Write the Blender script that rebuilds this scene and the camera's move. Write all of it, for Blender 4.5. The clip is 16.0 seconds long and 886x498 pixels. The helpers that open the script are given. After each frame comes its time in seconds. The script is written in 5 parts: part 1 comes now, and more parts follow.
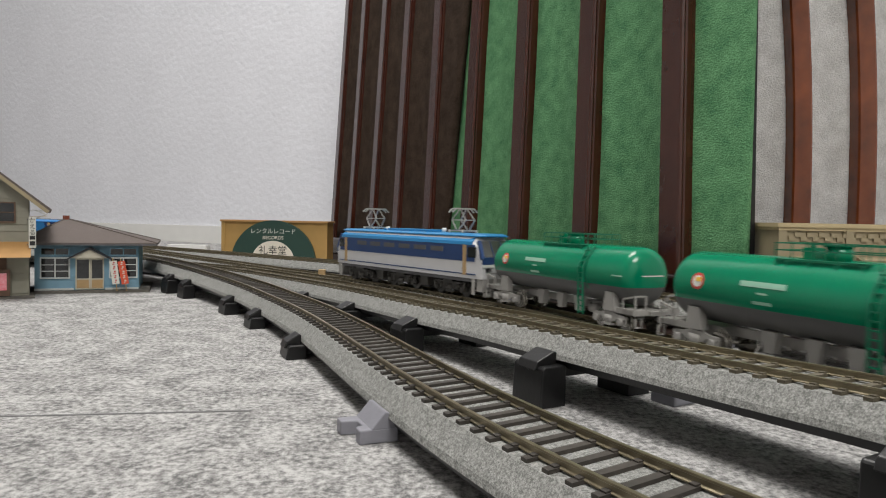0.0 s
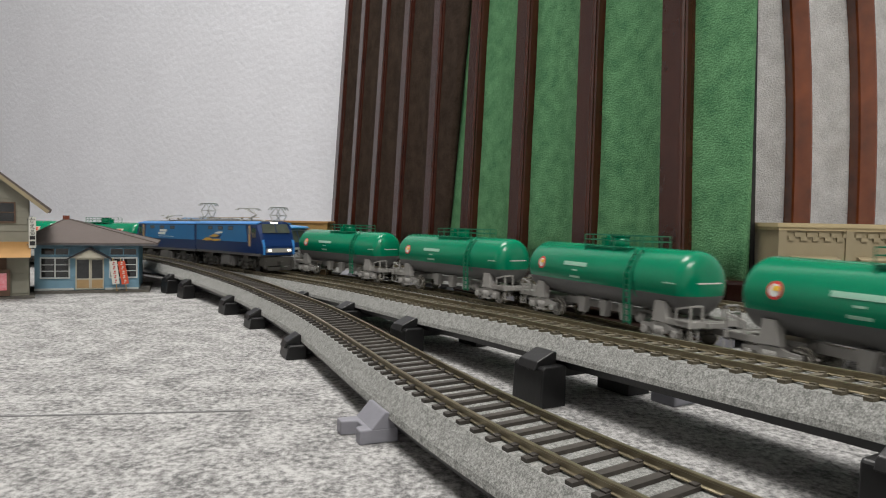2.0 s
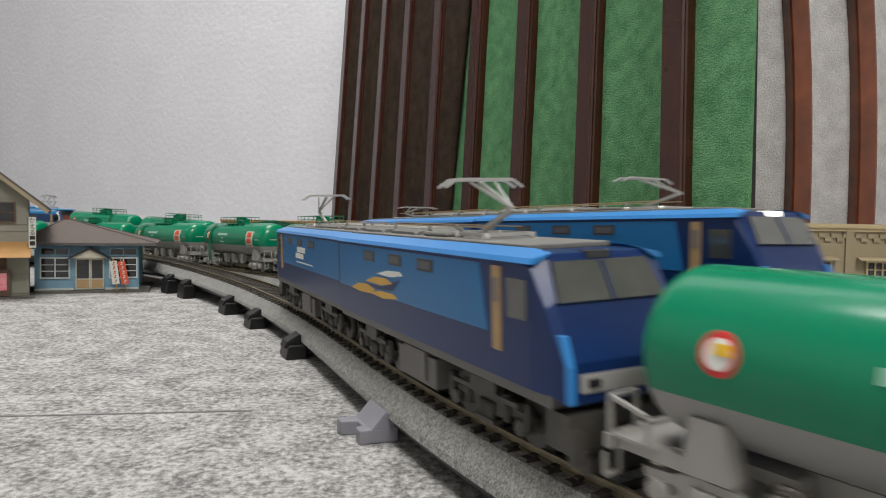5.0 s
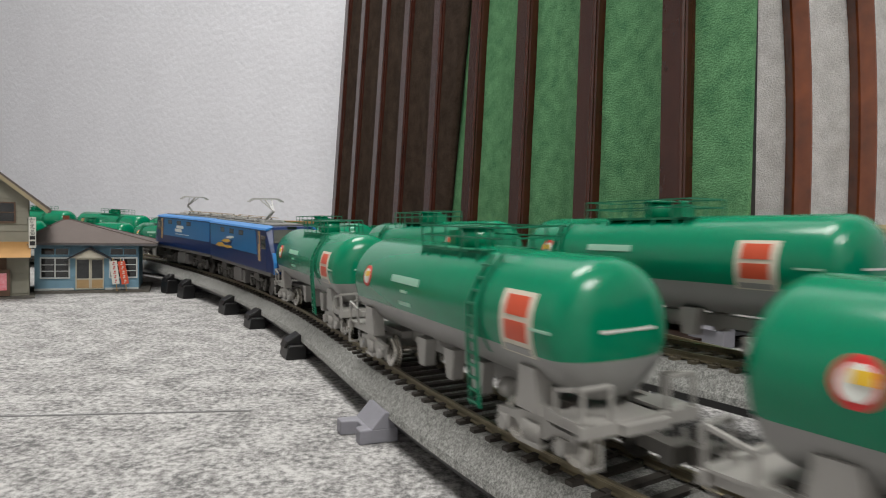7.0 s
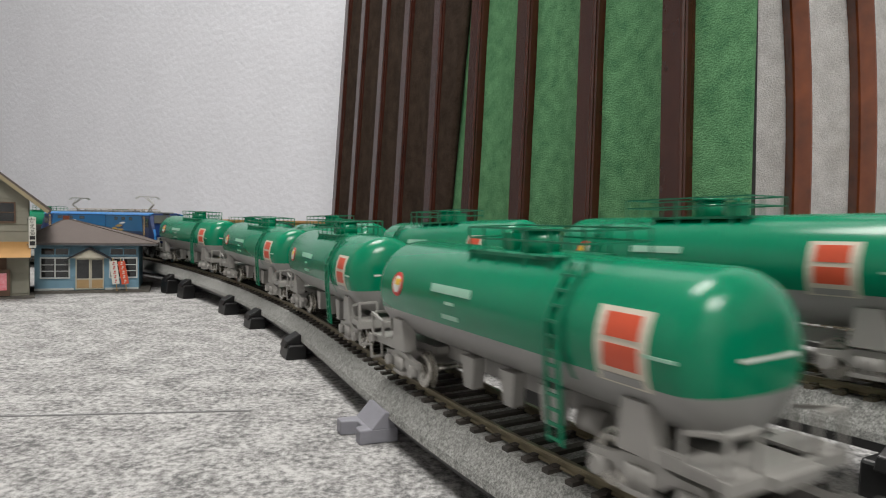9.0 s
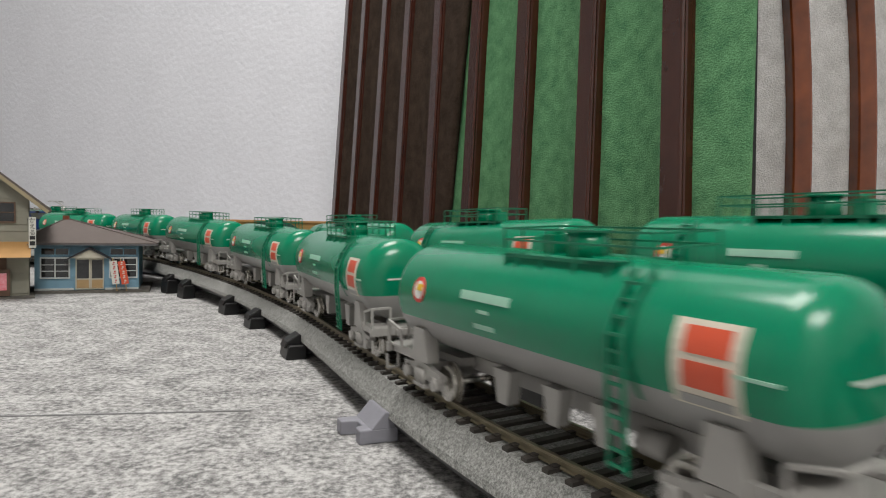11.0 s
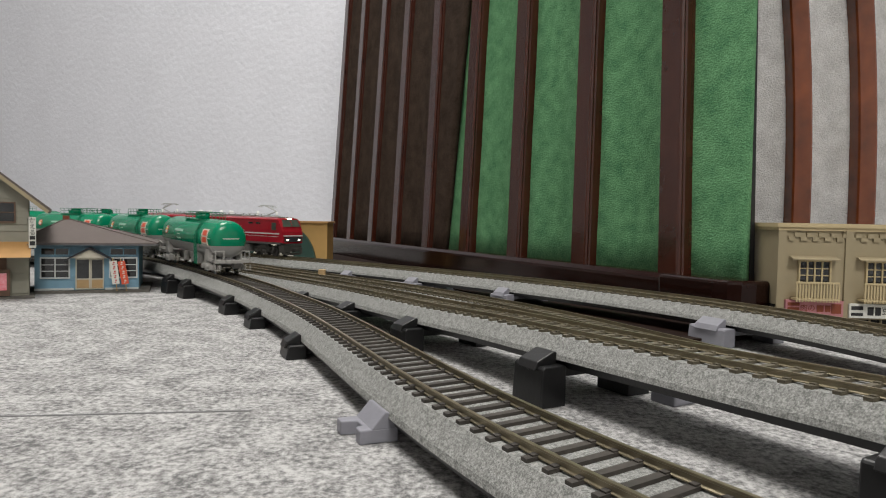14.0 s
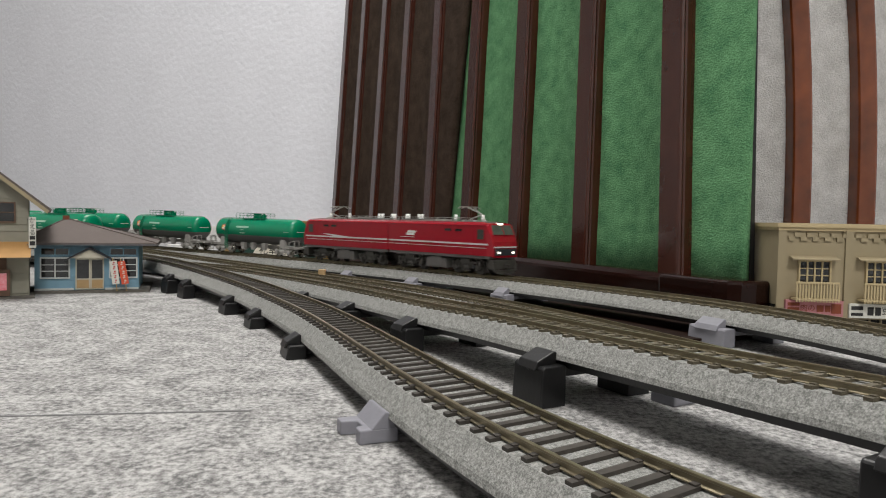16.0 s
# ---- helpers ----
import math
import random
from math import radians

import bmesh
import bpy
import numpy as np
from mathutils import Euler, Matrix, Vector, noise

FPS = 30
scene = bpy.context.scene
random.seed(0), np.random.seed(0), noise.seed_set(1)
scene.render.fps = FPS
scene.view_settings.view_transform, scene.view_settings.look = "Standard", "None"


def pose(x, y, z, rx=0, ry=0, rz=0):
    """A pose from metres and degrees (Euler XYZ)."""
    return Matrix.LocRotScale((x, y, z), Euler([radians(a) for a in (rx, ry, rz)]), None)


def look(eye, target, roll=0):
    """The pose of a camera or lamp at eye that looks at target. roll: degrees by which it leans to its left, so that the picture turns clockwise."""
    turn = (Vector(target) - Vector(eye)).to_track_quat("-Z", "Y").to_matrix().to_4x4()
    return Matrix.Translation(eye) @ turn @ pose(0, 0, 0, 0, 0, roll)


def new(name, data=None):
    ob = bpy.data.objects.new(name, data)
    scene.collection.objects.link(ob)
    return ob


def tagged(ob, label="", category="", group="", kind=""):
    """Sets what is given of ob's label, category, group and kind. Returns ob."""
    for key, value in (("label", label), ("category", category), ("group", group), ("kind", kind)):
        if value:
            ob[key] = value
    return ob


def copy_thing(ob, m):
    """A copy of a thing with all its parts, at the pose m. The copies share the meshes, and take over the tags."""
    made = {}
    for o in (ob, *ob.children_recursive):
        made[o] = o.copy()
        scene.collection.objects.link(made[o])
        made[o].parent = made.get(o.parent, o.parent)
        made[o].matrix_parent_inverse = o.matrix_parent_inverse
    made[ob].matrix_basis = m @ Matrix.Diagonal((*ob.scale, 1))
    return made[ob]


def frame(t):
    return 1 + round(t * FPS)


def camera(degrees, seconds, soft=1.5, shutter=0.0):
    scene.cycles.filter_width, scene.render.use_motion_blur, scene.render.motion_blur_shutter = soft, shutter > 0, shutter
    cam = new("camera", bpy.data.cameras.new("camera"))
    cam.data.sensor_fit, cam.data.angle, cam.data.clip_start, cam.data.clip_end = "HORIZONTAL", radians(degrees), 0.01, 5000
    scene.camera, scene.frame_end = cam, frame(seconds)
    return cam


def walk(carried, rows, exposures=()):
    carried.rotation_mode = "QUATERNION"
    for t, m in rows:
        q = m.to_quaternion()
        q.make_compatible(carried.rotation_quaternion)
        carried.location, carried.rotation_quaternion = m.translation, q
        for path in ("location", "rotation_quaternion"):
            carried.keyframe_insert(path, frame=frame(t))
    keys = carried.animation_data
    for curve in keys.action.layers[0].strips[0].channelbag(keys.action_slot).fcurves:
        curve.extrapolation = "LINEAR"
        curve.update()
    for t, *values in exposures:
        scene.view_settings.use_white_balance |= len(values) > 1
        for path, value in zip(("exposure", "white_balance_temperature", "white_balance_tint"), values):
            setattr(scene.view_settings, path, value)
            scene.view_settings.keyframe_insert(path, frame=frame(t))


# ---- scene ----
cam = camera(66.3, 16.0, soft=1.1, shutter=0.5)
EYE = (0.0, 0.0, 0.072)
CAM_POSE = look(EYE, (0.0, 1.0, 0.072 - 0.0422), 1.146)
walk(cam, [(0.0, CAM_POSE), (16.0, CAM_POSE)])

# ---------------------------------------------------------------- light
world = bpy.data.worlds.new("room_world")
world.use_nodes = True
world.node_tree.nodes["Background"].inputs[0].default_value = (0.75, 0.78, 0.82, 1)
world.node_tree.nodes["Background"].inputs[1].default_value = 0.05
scene.world = world


def area_lamp(name, at, target, size_x, size_y, power, colour):
    data = bpy.data.lights.new(name, "AREA")
    data.shape, data.size, data.size_y, data.energy, data.color = "RECTANGLE", size_x, size_y, power, colour
    ob = new(name, data)
    ob.matrix_world = look(at, target)
    return ob


# both lamps are out of view; place and power are tuned for brightness
area_lamp("unseen_ceiling_light", (-0.35, 0.65, 2.31), (-0.35, 0.65, 0), 0.9, 0.9, 47, (1.0, 0.97, 0.93))
# added as fill from behind the camera, for the upright faces
area_lamp("unseen_ceiling_light", (0.5, -1.5, 2.31), (0.5, -1.5, 0), 0.9, 0.9, 60, (1.0, 0.97, 0.93))
scene.view_settings.exposure = -0.03


# ---------------------------------------------------------------- materials
def mat(name, colour, rough=0.5, metal=0.0, var=0.12, scale=300.0, bump=0.0, bump_scale=900.0, colour2=None, spec=0.5, emit=0.0, coat=0.0, island=False, detail=4.0):
    """A surface with colour variation at two scales and fine relief; scales are per metre."""
    m = bpy.data.materials.new(name)
    m.use_nodes = True
    nt = m.node_tree
    nd, ln = nt.nodes, nt.links
    bs = nd["Principled BSDF"]
    bs.inputs["Roughness"].default_value, bs.inputs["Metallic"].default_value = rough, metal
    bs.inputs["Specular IOR Level"].default_value = spec
    bs.inputs["Coat Weight"].default_value = coat
    c = tuple(colour) + (1,)
    c2 = tuple(colour2) + (1,) if colour2 else tuple(max(0, v * (1 - var)) for v in colour) + (1,)
    co = nd.new("ShaderNodeTexCoord")
    n1 = nd.new("ShaderNodeTexNoise")
    n1.inputs["Scale"].default_value, n1.inputs["Detail"].default_value = scale, detail
    n2 = nd.new("ShaderNodeTexNoise")
    n2.inputs["Scale"].default_value, n2.inputs["Detail"].default_value = scale / 9.0, 3
    ln.new(co.outputs["Object"], n1.inputs["Vector"])
    ln.new(co.outputs["Object"], n2.inputs["Vector"])
    add = nd.new("ShaderNodeMath")
    add.operation = "ADD"
    ln.new(n1.outputs["Fac"], add.inputs[0])
    ln.new(n2.outputs["Fac"], add.inputs[1])
    ramp = nd.new("ShaderNodeMapRange")
    ramp.inputs["From Min"].default_value, ramp.inputs["From Max"].default_value = 0.72, 1.28
    ln.new(add.outputs[0], ramp.inputs["Value"])
    mix = nd.new("ShaderNodeMix")
    mix.data_type = "RGBA"
    mix.inputs["A"].default_value, mix.inputs["B"].default_value = c2, c
    ln.new(ramp.outputs[0], mix.inputs["Factor"])
    out = mix.outputs["Result"]
    if island:
        info = nd.new("ShaderNodeObjectInfo")
        hsv = nd.new("ShaderNodeHueSaturation")
        mr = nd.new("ShaderNodeMapRange")
        mr.inputs["To Min"].default_value, mr.inputs["To Max"].default_value = 0.82, 1.18
        ln.new(info.outputs["Random"], mr.inputs["Value"])
        ln.new(mr.outputs[0], hsv.inputs["Value"])
        ln.new(out, hsv.inputs["Color"])
        out = hsv.outputs["Color"]
    ln.new(out, bs.inputs["Base Color"])
    if bump > 0:
        nb = nd.new("ShaderNodeTexNoise")
        nb.inputs["Scale"].default_value, nb.inputs["Detail"].default_value = bump_scale, 5
        ln.new(co.outputs["Object"], nb.inputs["Vector"])
        bp = nd.new("ShaderNodeBump")
        bp.inputs["Strength"].default_value = 1.0
        bp.inputs["Distance"].default_value = bump
        ln.new(nb.outputs["Fac"], bp.inputs["Height"])
        ln.new(bp.outputs["Normal"], bs.inputs["Normal"])
    if emit > 0:
        bs.inputs["Emission Color"].default_value = c
        bs.inputs["Emission Strength"].default_value = emit
    return m


def speckled(name, dark, mid, light, scale, rough, bump, stretch=(1, 1, 1), soft_scale=60.0):
    """Salt-and-pepper surfaces: ballast and felt carpet."""
    m = bpy.data.materials.new(name)
    m.use_nodes = True
    nd, ln = m.node_tree.nodes, m.node_tree.links
    bs = nd["Principled BSDF"]
    bs.inputs["Roughness"].default_value = rough
    bs.inputs["Specular IOR Level"].default_value = 0.2
    co = nd.new("ShaderNodeTexCoord")
    mp = nd.new("ShaderNodeMapping")
    mp.inputs["Scale"].default_value = stretch
    ln.new(co.outputs["Object"], mp.inputs["Vector"])
    n = nd.new("ShaderNodeTexNoise")
    n.inputs["Scale"].default_value, n.inputs["Detail"].default_value, n.inputs["Roughness"].default_value = scale, 8, 0.72
    n2 = nd.new("ShaderNodeTexNoise")
    n2.inputs["Scale"].default_value, n2.inputs["Detail"].default_value = soft_scale, 3
    ln.new(mp.outputs[0], n.inputs["Vector"])
    ln.new(mp.outputs[0], n2.inputs["Vector"])
    mixv = nd.new("ShaderNodeMix")
    mixv.inputs["Factor"].default_value = 0.24
    ln.new(n.outputs["Fac"], mixv.inputs["A"])
    ln.new(n2.outputs["Fac"], mixv.inputs["B"])
    r = nd.new("ShaderNodeValToRGB")
    e = r.color_ramp.elements
    e[0].position, e[0].color = 0.41, tuple(dark) + (1,)
    e[1].position, e[1].color = 0.59, tuple(light) + (1,)
    k = e.new(0.49)
    k.color = tuple(mid) + (1,)
    ln.new(mixv.outputs["Result"], r.inputs["Fac"])
    ln.new(r.outputs["Color"], bs.inputs["Base Color"])
    bp = nd.new("ShaderNodeBump")
    bp.inputs["Distance"].default_value = bump
    ln.new(n.outputs["Fac"], bp.inputs["Height"])
    ln.new(bp.outputs["Normal"], bs.inputs["Normal"])
    return m


M = {}
M["carpet"] = speckled("carpet", (0.135, 0.135, 0.135), (0.300, 0.297, 0.292), (0.520, 0.515, 0.51), 360, 0.95, 0.0009, (1.1, 1.0, 1), 60)
M["seam"] = mat("seam", (0.17, 0.17, 0.17), 0.95)
M["ballast"] = speckled("ballast", (0.135, 0.138, 0.13), (0.225, 0.228, 0.218), (0.36, 0.362, 0.345), 1500, 0.9, 0.0003, (1, 1, 1), 500)
M["wall"] = mat("wall", (0.755, 0.765, 0.815), 0.85, var=0.07, scale=60, bump=0.0013, bump_scale=75)
M["white"] = mat("white", (0.75, 0.75, 0.73), 0.5, var=0.05, scale=40)
M["plain_wall"] = mat("plain_wall", (0.62, 0.61, 0.60), 0.85, var=0.06, scale=20, bump=0.001, bump_scale=80)
M["wood"] = mat("wood", (0.066, 0.017, 0.0095), 0.17, var=0.55, scale=26, coat=0.15, spec=0.45, bump=0.0002, bump_scale=90)
M["wood_red"] = mat("wood_red", (0.21, 0.052, 0.014), 0.16, var=0.55, scale=45, coat=0.4, bump=0.0002, bump_scale=90)
M["wood_base"] = mat("wood_base", (0.016, 0.005, 0.0035), 0.12, var=0.3, scale=18, spec=0.2)
# near-black brown: the board's colour with the floor's shade put in
M["board_dull"] = mat("board_dull", (0.014, 0.006, 0.004), 0.6, var=0.3, scale=30, spec=0.15)
M["brown_felt"] = mat("brown_felt", (0.066, 0.044, 0.031), 0.95, colour2=(0.026, 0.017, 0.012), scale=560, bump=0.0015, bump_scale=700, spec=0.15)
M["green_felt"] = mat("green_felt", (0.165, 0.370, 0.182), 0.95, colour2=(0.070, 0.200, 0.092), scale=620, bump=0.0016, bump_scale=760, spec=0.15)
M["grey_felt"] = mat("grey_felt", (0.66, 0.655, 0.645), 0.95, colour2=(0.46, 0.455, 0.445), scale=640, bump=0.0014, bump_scale=780, spec=0.15)
# near-black that stands for shade: the screen's gap, the shop interior
M["dark"] = mat("dark", (0.008, 0.008, 0.008), 0.7)
M["black_plastic"] = mat("black_plastic", (0.0055, 0.0055, 0.006), 0.4, var=0.3, scale=200, bump=0.0001, bump_scale=500)
M["grey_plastic"] = mat("grey_plastic", (0.23, 0.23, 0.26), 0.5, var=0.12, scale=200, bump=0.0001, bump_scale=500)
M["tan_plastic"] = mat("tan_plastic", (0.50, 0.34, 0.17), 0.6)
M["sleeper"] = mat("sleeper", (0.048, 0.041, 0.034), 0.65, var=0.35, scale=500, island=True)
M["sleeper_tan"] = mat("sleeper_tan", (0.125, 0.108, 0.074), 0.65, var=0.3, scale=500, island=True)
M["rail"] = mat("rail", (0.27, 0.232, 0.155), 0.38, 0.75, var=0.3, scale=150)
M["green"] = mat("green", (0.0, 0.200, 0.098), 0.2, var=0.08, scale=60, spec=0.4)
M["green_dark"] = mat("green_dark", (0.0, 0.17, 0.085), 0.45, var=0.1, scale=80)
M["tank_grey"] = mat("tank_grey", (0.28, 0.278, 0.268), 0.36, var=0.12, scale=60)
# tank_grey darkened: shade on the low and far bellies, put into the colour
M["tank_grey_shaded"] = mat("tank_grey_shaded", (0.085, 0.085, 0.083), 0.45, var=0.15, scale=60)
M["frame_grey"] = mat("frame_grey", (0.36, 0.35, 0.33), 0.36, var=0.15, scale=120)
M["wheel"] = mat("wheel", (0.52, 0.50, 0.46), 0.24, 0.95, var=0.15, scale=120)
M["red_mark"] = mat("red_mark", (0.62, 0.085, 0.035), 0.45)
M["red_ring"] = mat("red_ring", (0.60, 0.03, 0.03), 0.45)
M["yellow_mark"] = mat("yellow_mark", (0.75, 0.47, 0.03), 0.45)
M["white_mark"] = mat("white_mark", (0.72, 0.74, 0.70), 0.5)
M["pale_mark"] = mat("pale_mark", (0.30, 0.55, 0.42), 0.5)
M["navy"] = mat("navy", (0.005, 0.024, 0.105), 0.30, var=0.1, scale=80, spec=0.3)
M["sky_blue"] = mat("sky_blue", (0.035, 0.215, 0.55), 0.35, var=0.08, scale=80)
M["mid_blue"] = mat("mid_blue", (0.014, 0.150, 0.37), 0.30, var=0.08, scale=80, spec=0.3)
M["roof_grey"] = mat("roof_grey", (0.165, 0.165, 0.155), 0.55, var=0.15, scale=120)
M["skirt_grey"] = mat("skirt_grey", (0.10, 0.10, 0.105), 0.5, var=0.15, scale=120)
M["bogie_dark"] = mat("bogie_dark", (0.060, 0.056, 0.050), 0.5, var=0.4, scale=200)
M["glass_dark"] = mat("glass_dark", (0.018, 0.02, 0.022), 0.08, var=0.1, scale=60, coat=0.5)
M["cab_glass"] = mat("cab_glass", (0.075, 0.08, 0.07), 0.1, var=0.5, scale=90, coat=0.5)
M["lamp_on"] = mat("lamp_on", (1.0, 0.93, 0.80), 0.3, emit=2.2)
M["louvre"] = mat("louvre", (0.40, 0.40, 0.37), 0.45, var=0.15, scale=120)
M["copper_bar"] = mat("copper_bar", (0.50, 0.36, 0.20), 0.4, 0.3)
M["placard_cream"] = mat("placard_cream", (0.62, 0.58, 0.48), 0.5)
M["emblem_yellow"] = mat("emblem_yellow", (0.62, 0.36, 0.05), 0.45)
M["loco_skirt"] = mat("loco_skirt", (0.13, 0.125, 0.12), 0.5, var=0.2, scale=150)
M["tan"] = mat("tan", (0.42, 0.28, 0.13), 0.5)
M["panto"] = mat("panto", (0.52, 0.52, 0.50), 0.32, 0.6)
M["red_body"] = mat("red_body", (0.30, 0.007, 0.018), 0.26, var=0.08, scale=80)
M["ivory"] = mat("ivory", (0.56, 0.56, 0.57), 0.4, var=0.06, scale=80)
M["ef_blue"] = mat("ef_blue", (0.018, 0.205, 0.46), 0.36, var=0.08, scale=80)
M["ef_navy"] = mat("ef_navy", (0.022, 0.055, 0.16), 0.36, var=0.08, scale=80)
M["house_blue"] = mat("house_blue", (0.19, 0.345, 0.45), 0.7, var=0.18, scale=140)
M["house_grey"] = mat("house_grey", (0.27, 0.262, 0.21), 0.75, var=0.15, scale=140)
M["roof_brown"] = mat("roof_brown", (0.118, 0.096, 0.088), 0.8, var=0.12, scale=150, bump=0.0002, bump_scale=700)
M["plinth"] = mat("plinth", (0.135, 0.125, 0.11), 0.85, var=0.2, scale=140)
M["cream"] = mat("cream", (0.50, 0.47, 0.38), 0.65, var=0.08, scale=100)
M["window_white"] = mat("window_white", (0.58, 0.60, 0.58), 0.6, var=0.1, scale=100)
M["awning"] = mat("awning", (0.45, 0.25, 0.09), 0.7, var=0.12, scale=100)
M["poster_pink"] = mat("poster_pink", (0.80, 0.42, 0.46), 0.7, colour2=(0.72, 0.16, 0.20), scale=420)
M["brown_frame"] = mat("brown_frame", (0.12, 0.07, 0.045), 0.7)
M["beige"] = mat("beige", (0.335, 0.280, 0.175), 0.7, var=0.1, scale=90)
M["beige_light"] = mat("beige_light", (0.52, 0.42, 0.24), 0.65, var=0.08, scale=90)
M["sign_pink"] = mat("sign_pink", (0.48, 0.20, 0.22), 0.7)
M["sign_white"] = mat("sign_white", (0.66, 0.66, 0.60), 0.6)
M["ink"] = mat("ink", (0.02, 0.02, 0.02), 0.7)
M["ink_red"] = mat("ink_red", (0.50, 0.04, 0.04), 0.7)
M["brown_mark"] = mat("brown_mark", (0.22, 0.05, 0.02), 0.7)
M["record_green"] = mat("record_green", (0.018, 0.055, 0.042), 0.55, var=0.1, scale=80)
M["record_tan"] = mat("record_tan", (0.46, 0.28, 0.09), 0.7, var=0.15, scale=60)
M["record_label"] = mat("record_label", (0.78, 0.72, 0.62), 0.6)
M["dark_roof"] = mat("dark_roof", (0.02, 0.022, 0.028), 0.6)


# ---------------------------------------------------------------- mesh helpers
class Geo:
    """Vertices and faces gathered piece by piece, in metres."""

    def __init__(self):
        self.v, self.f, self.smooth = [], [], []

    def add(self, verts, faces, smooth=False):
        o = len(self.v)
        self.v += [tuple(p) for p in verts]
        self.f += [tuple(i + o for i in f) for f in faces]
        self.smooth += [smooth] * len(faces)
        return self

    def box(self, x0, x1, y0, y1, z0, z1, m=None):
        vs = [Vector((x, y, z)) for x in (x0, x1) for y in (y0, y1) for z in (z0, z1)]
        if m is not None:
            vs = [m @ p for p in vs]
        return self.add(vs, [(0, 1, 3, 2), (4, 6, 7, 5), (0, 4, 5, 1), (2, 3, 7, 6), (0, 2, 6, 4), (1, 5, 7, 3)])

    def bar(self, a, b, w, h=None):
        """A square bar from a to b."""
        a, b = Vector(a), Vector(b)
        d = b - a
        m = Matrix.Translation(a) @ d.to_track_quat("X", "Z").to_matrix().to_4x4()
        h = h or w
        return self.box(0, d.length, -w / 2, w / 2, -h / 2, h / 2, m)

    def cyl(self, a, b, r, n=16, r2=None):
        a, b = Vector(a), Vector(b)
        d = b - a
        m = Matrix.Translation(a) @ d.to_track_quat("Z", "Y").to_matrix().to_4x4()
        r2 = r if r2 is None else r2
        vs = [m @ Vector((r * math.cos(k * math.tau / n), r * math.sin(k * math.tau / n), 0)) for k in range(n)]
        vs += [m @ Vector((r2 * math.cos(k * math.tau / n), r2 * math.sin(k * math.tau / n), d.length)) for k in range(n)]
        self.add(vs, [(k, (k + 1) % n, n + (k + 1) % n, n + k) for k in range(n)], True)
        o = len(self.v) - 2 * n
        self.f += [tuple(o + k for k in reversed(range(n))), tuple(o + n + k for k in range(n))]
        self.smooth += [False, False]
        return self

    def loft(self, sections, closed=True, cap=True, smooth=False):
        n = len(sections[0])
        vs = [p for s in sections for p in s]
        fs = []
        for i in range(len(sections) - 1):
            for k in range(n if closed else n - 1):
                k2 = (k + 1) % n
                fs.append((i * n + k, i * n + k2, (i + 1) * n + k2, (i + 1) * n + k))
        self.add(vs, fs, smooth)
        if cap and closed:
            o = len(self.v) - len(vs)
            self.f += [tuple(o + k for k in reversed(range(n))), tuple(o + (len(sections) - 1) * n + k for k in range(n))]
            self.smooth += [False, False]
        return self

    def prism(self, outline, axis, a, b):
        """A flat outline of two coordinates swept along axis (x, y or z) from a to b."""
        put = {"x": lambda p, t: (t, p[0], p[1]), "y": lambda p, t: (p[0], t, p[1]), "z": lambda p, t: (p[0], p[1], t)}[axis]
        return self.loft([[put(p, a) for p in outline], [put(p, b) for p in outline]])

    def mesh(self, name, material):
        me = bpy.data.meshes.new(name)
        me.from_pydata(self.v, [], self.f)
        me.polygons.foreach_set("use_smooth", self.smooth)
        me.materials.append(material)
        bm = bmesh.new()
        bm.from_mesh(me)
        bmesh.ops.recalc_face_normals(bm, faces=bm.faces)
        bm.to_mesh(me)
        bm.free()
        me.update()
        return me


def part(name, geo, material, parent, label=""):
    if isinstance(geo, list):   # one part for each side or piece
        return [part(name, g, material, parent, label) for g in geo][0]
    ob = new(name, geo.mesh(name, material))
    ob.parent = parent
    if label:
        tagged(ob, label)
    return ob


def thing(name, label, category, m=None, group="", kind=""):
    ob = new(name)
    ob.empty_display_size = 0.01
    if m is not None:
        ob.matrix_basis = m
    return tagged(ob, label, category, group, kind)


def bevelled(ob, width, segments=2):
    md = ob.modifiers.new("bevel", "BEVEL")
    md.width, md.segments, md.limit_method, md.angle_limit = width, segments, "ANGLE", radians(40)
    return ob


def writing(name, text, size, m, material, parent, depth=0.0001, align="CENTER"):
    cu = bpy.data.curves.new(name, "FONT")
    cu.body, cu.size, cu.extrude, cu.align_x, cu.align_y = text, size, depth, align, "CENTER"
    ob = new(name, cu)
    cu.materials.append(material)
    ob.parent = parent
    ob.matrix_basis = m
    return ob


# ---------------------------------------------------------------- the four track lines
STEP = 0.004


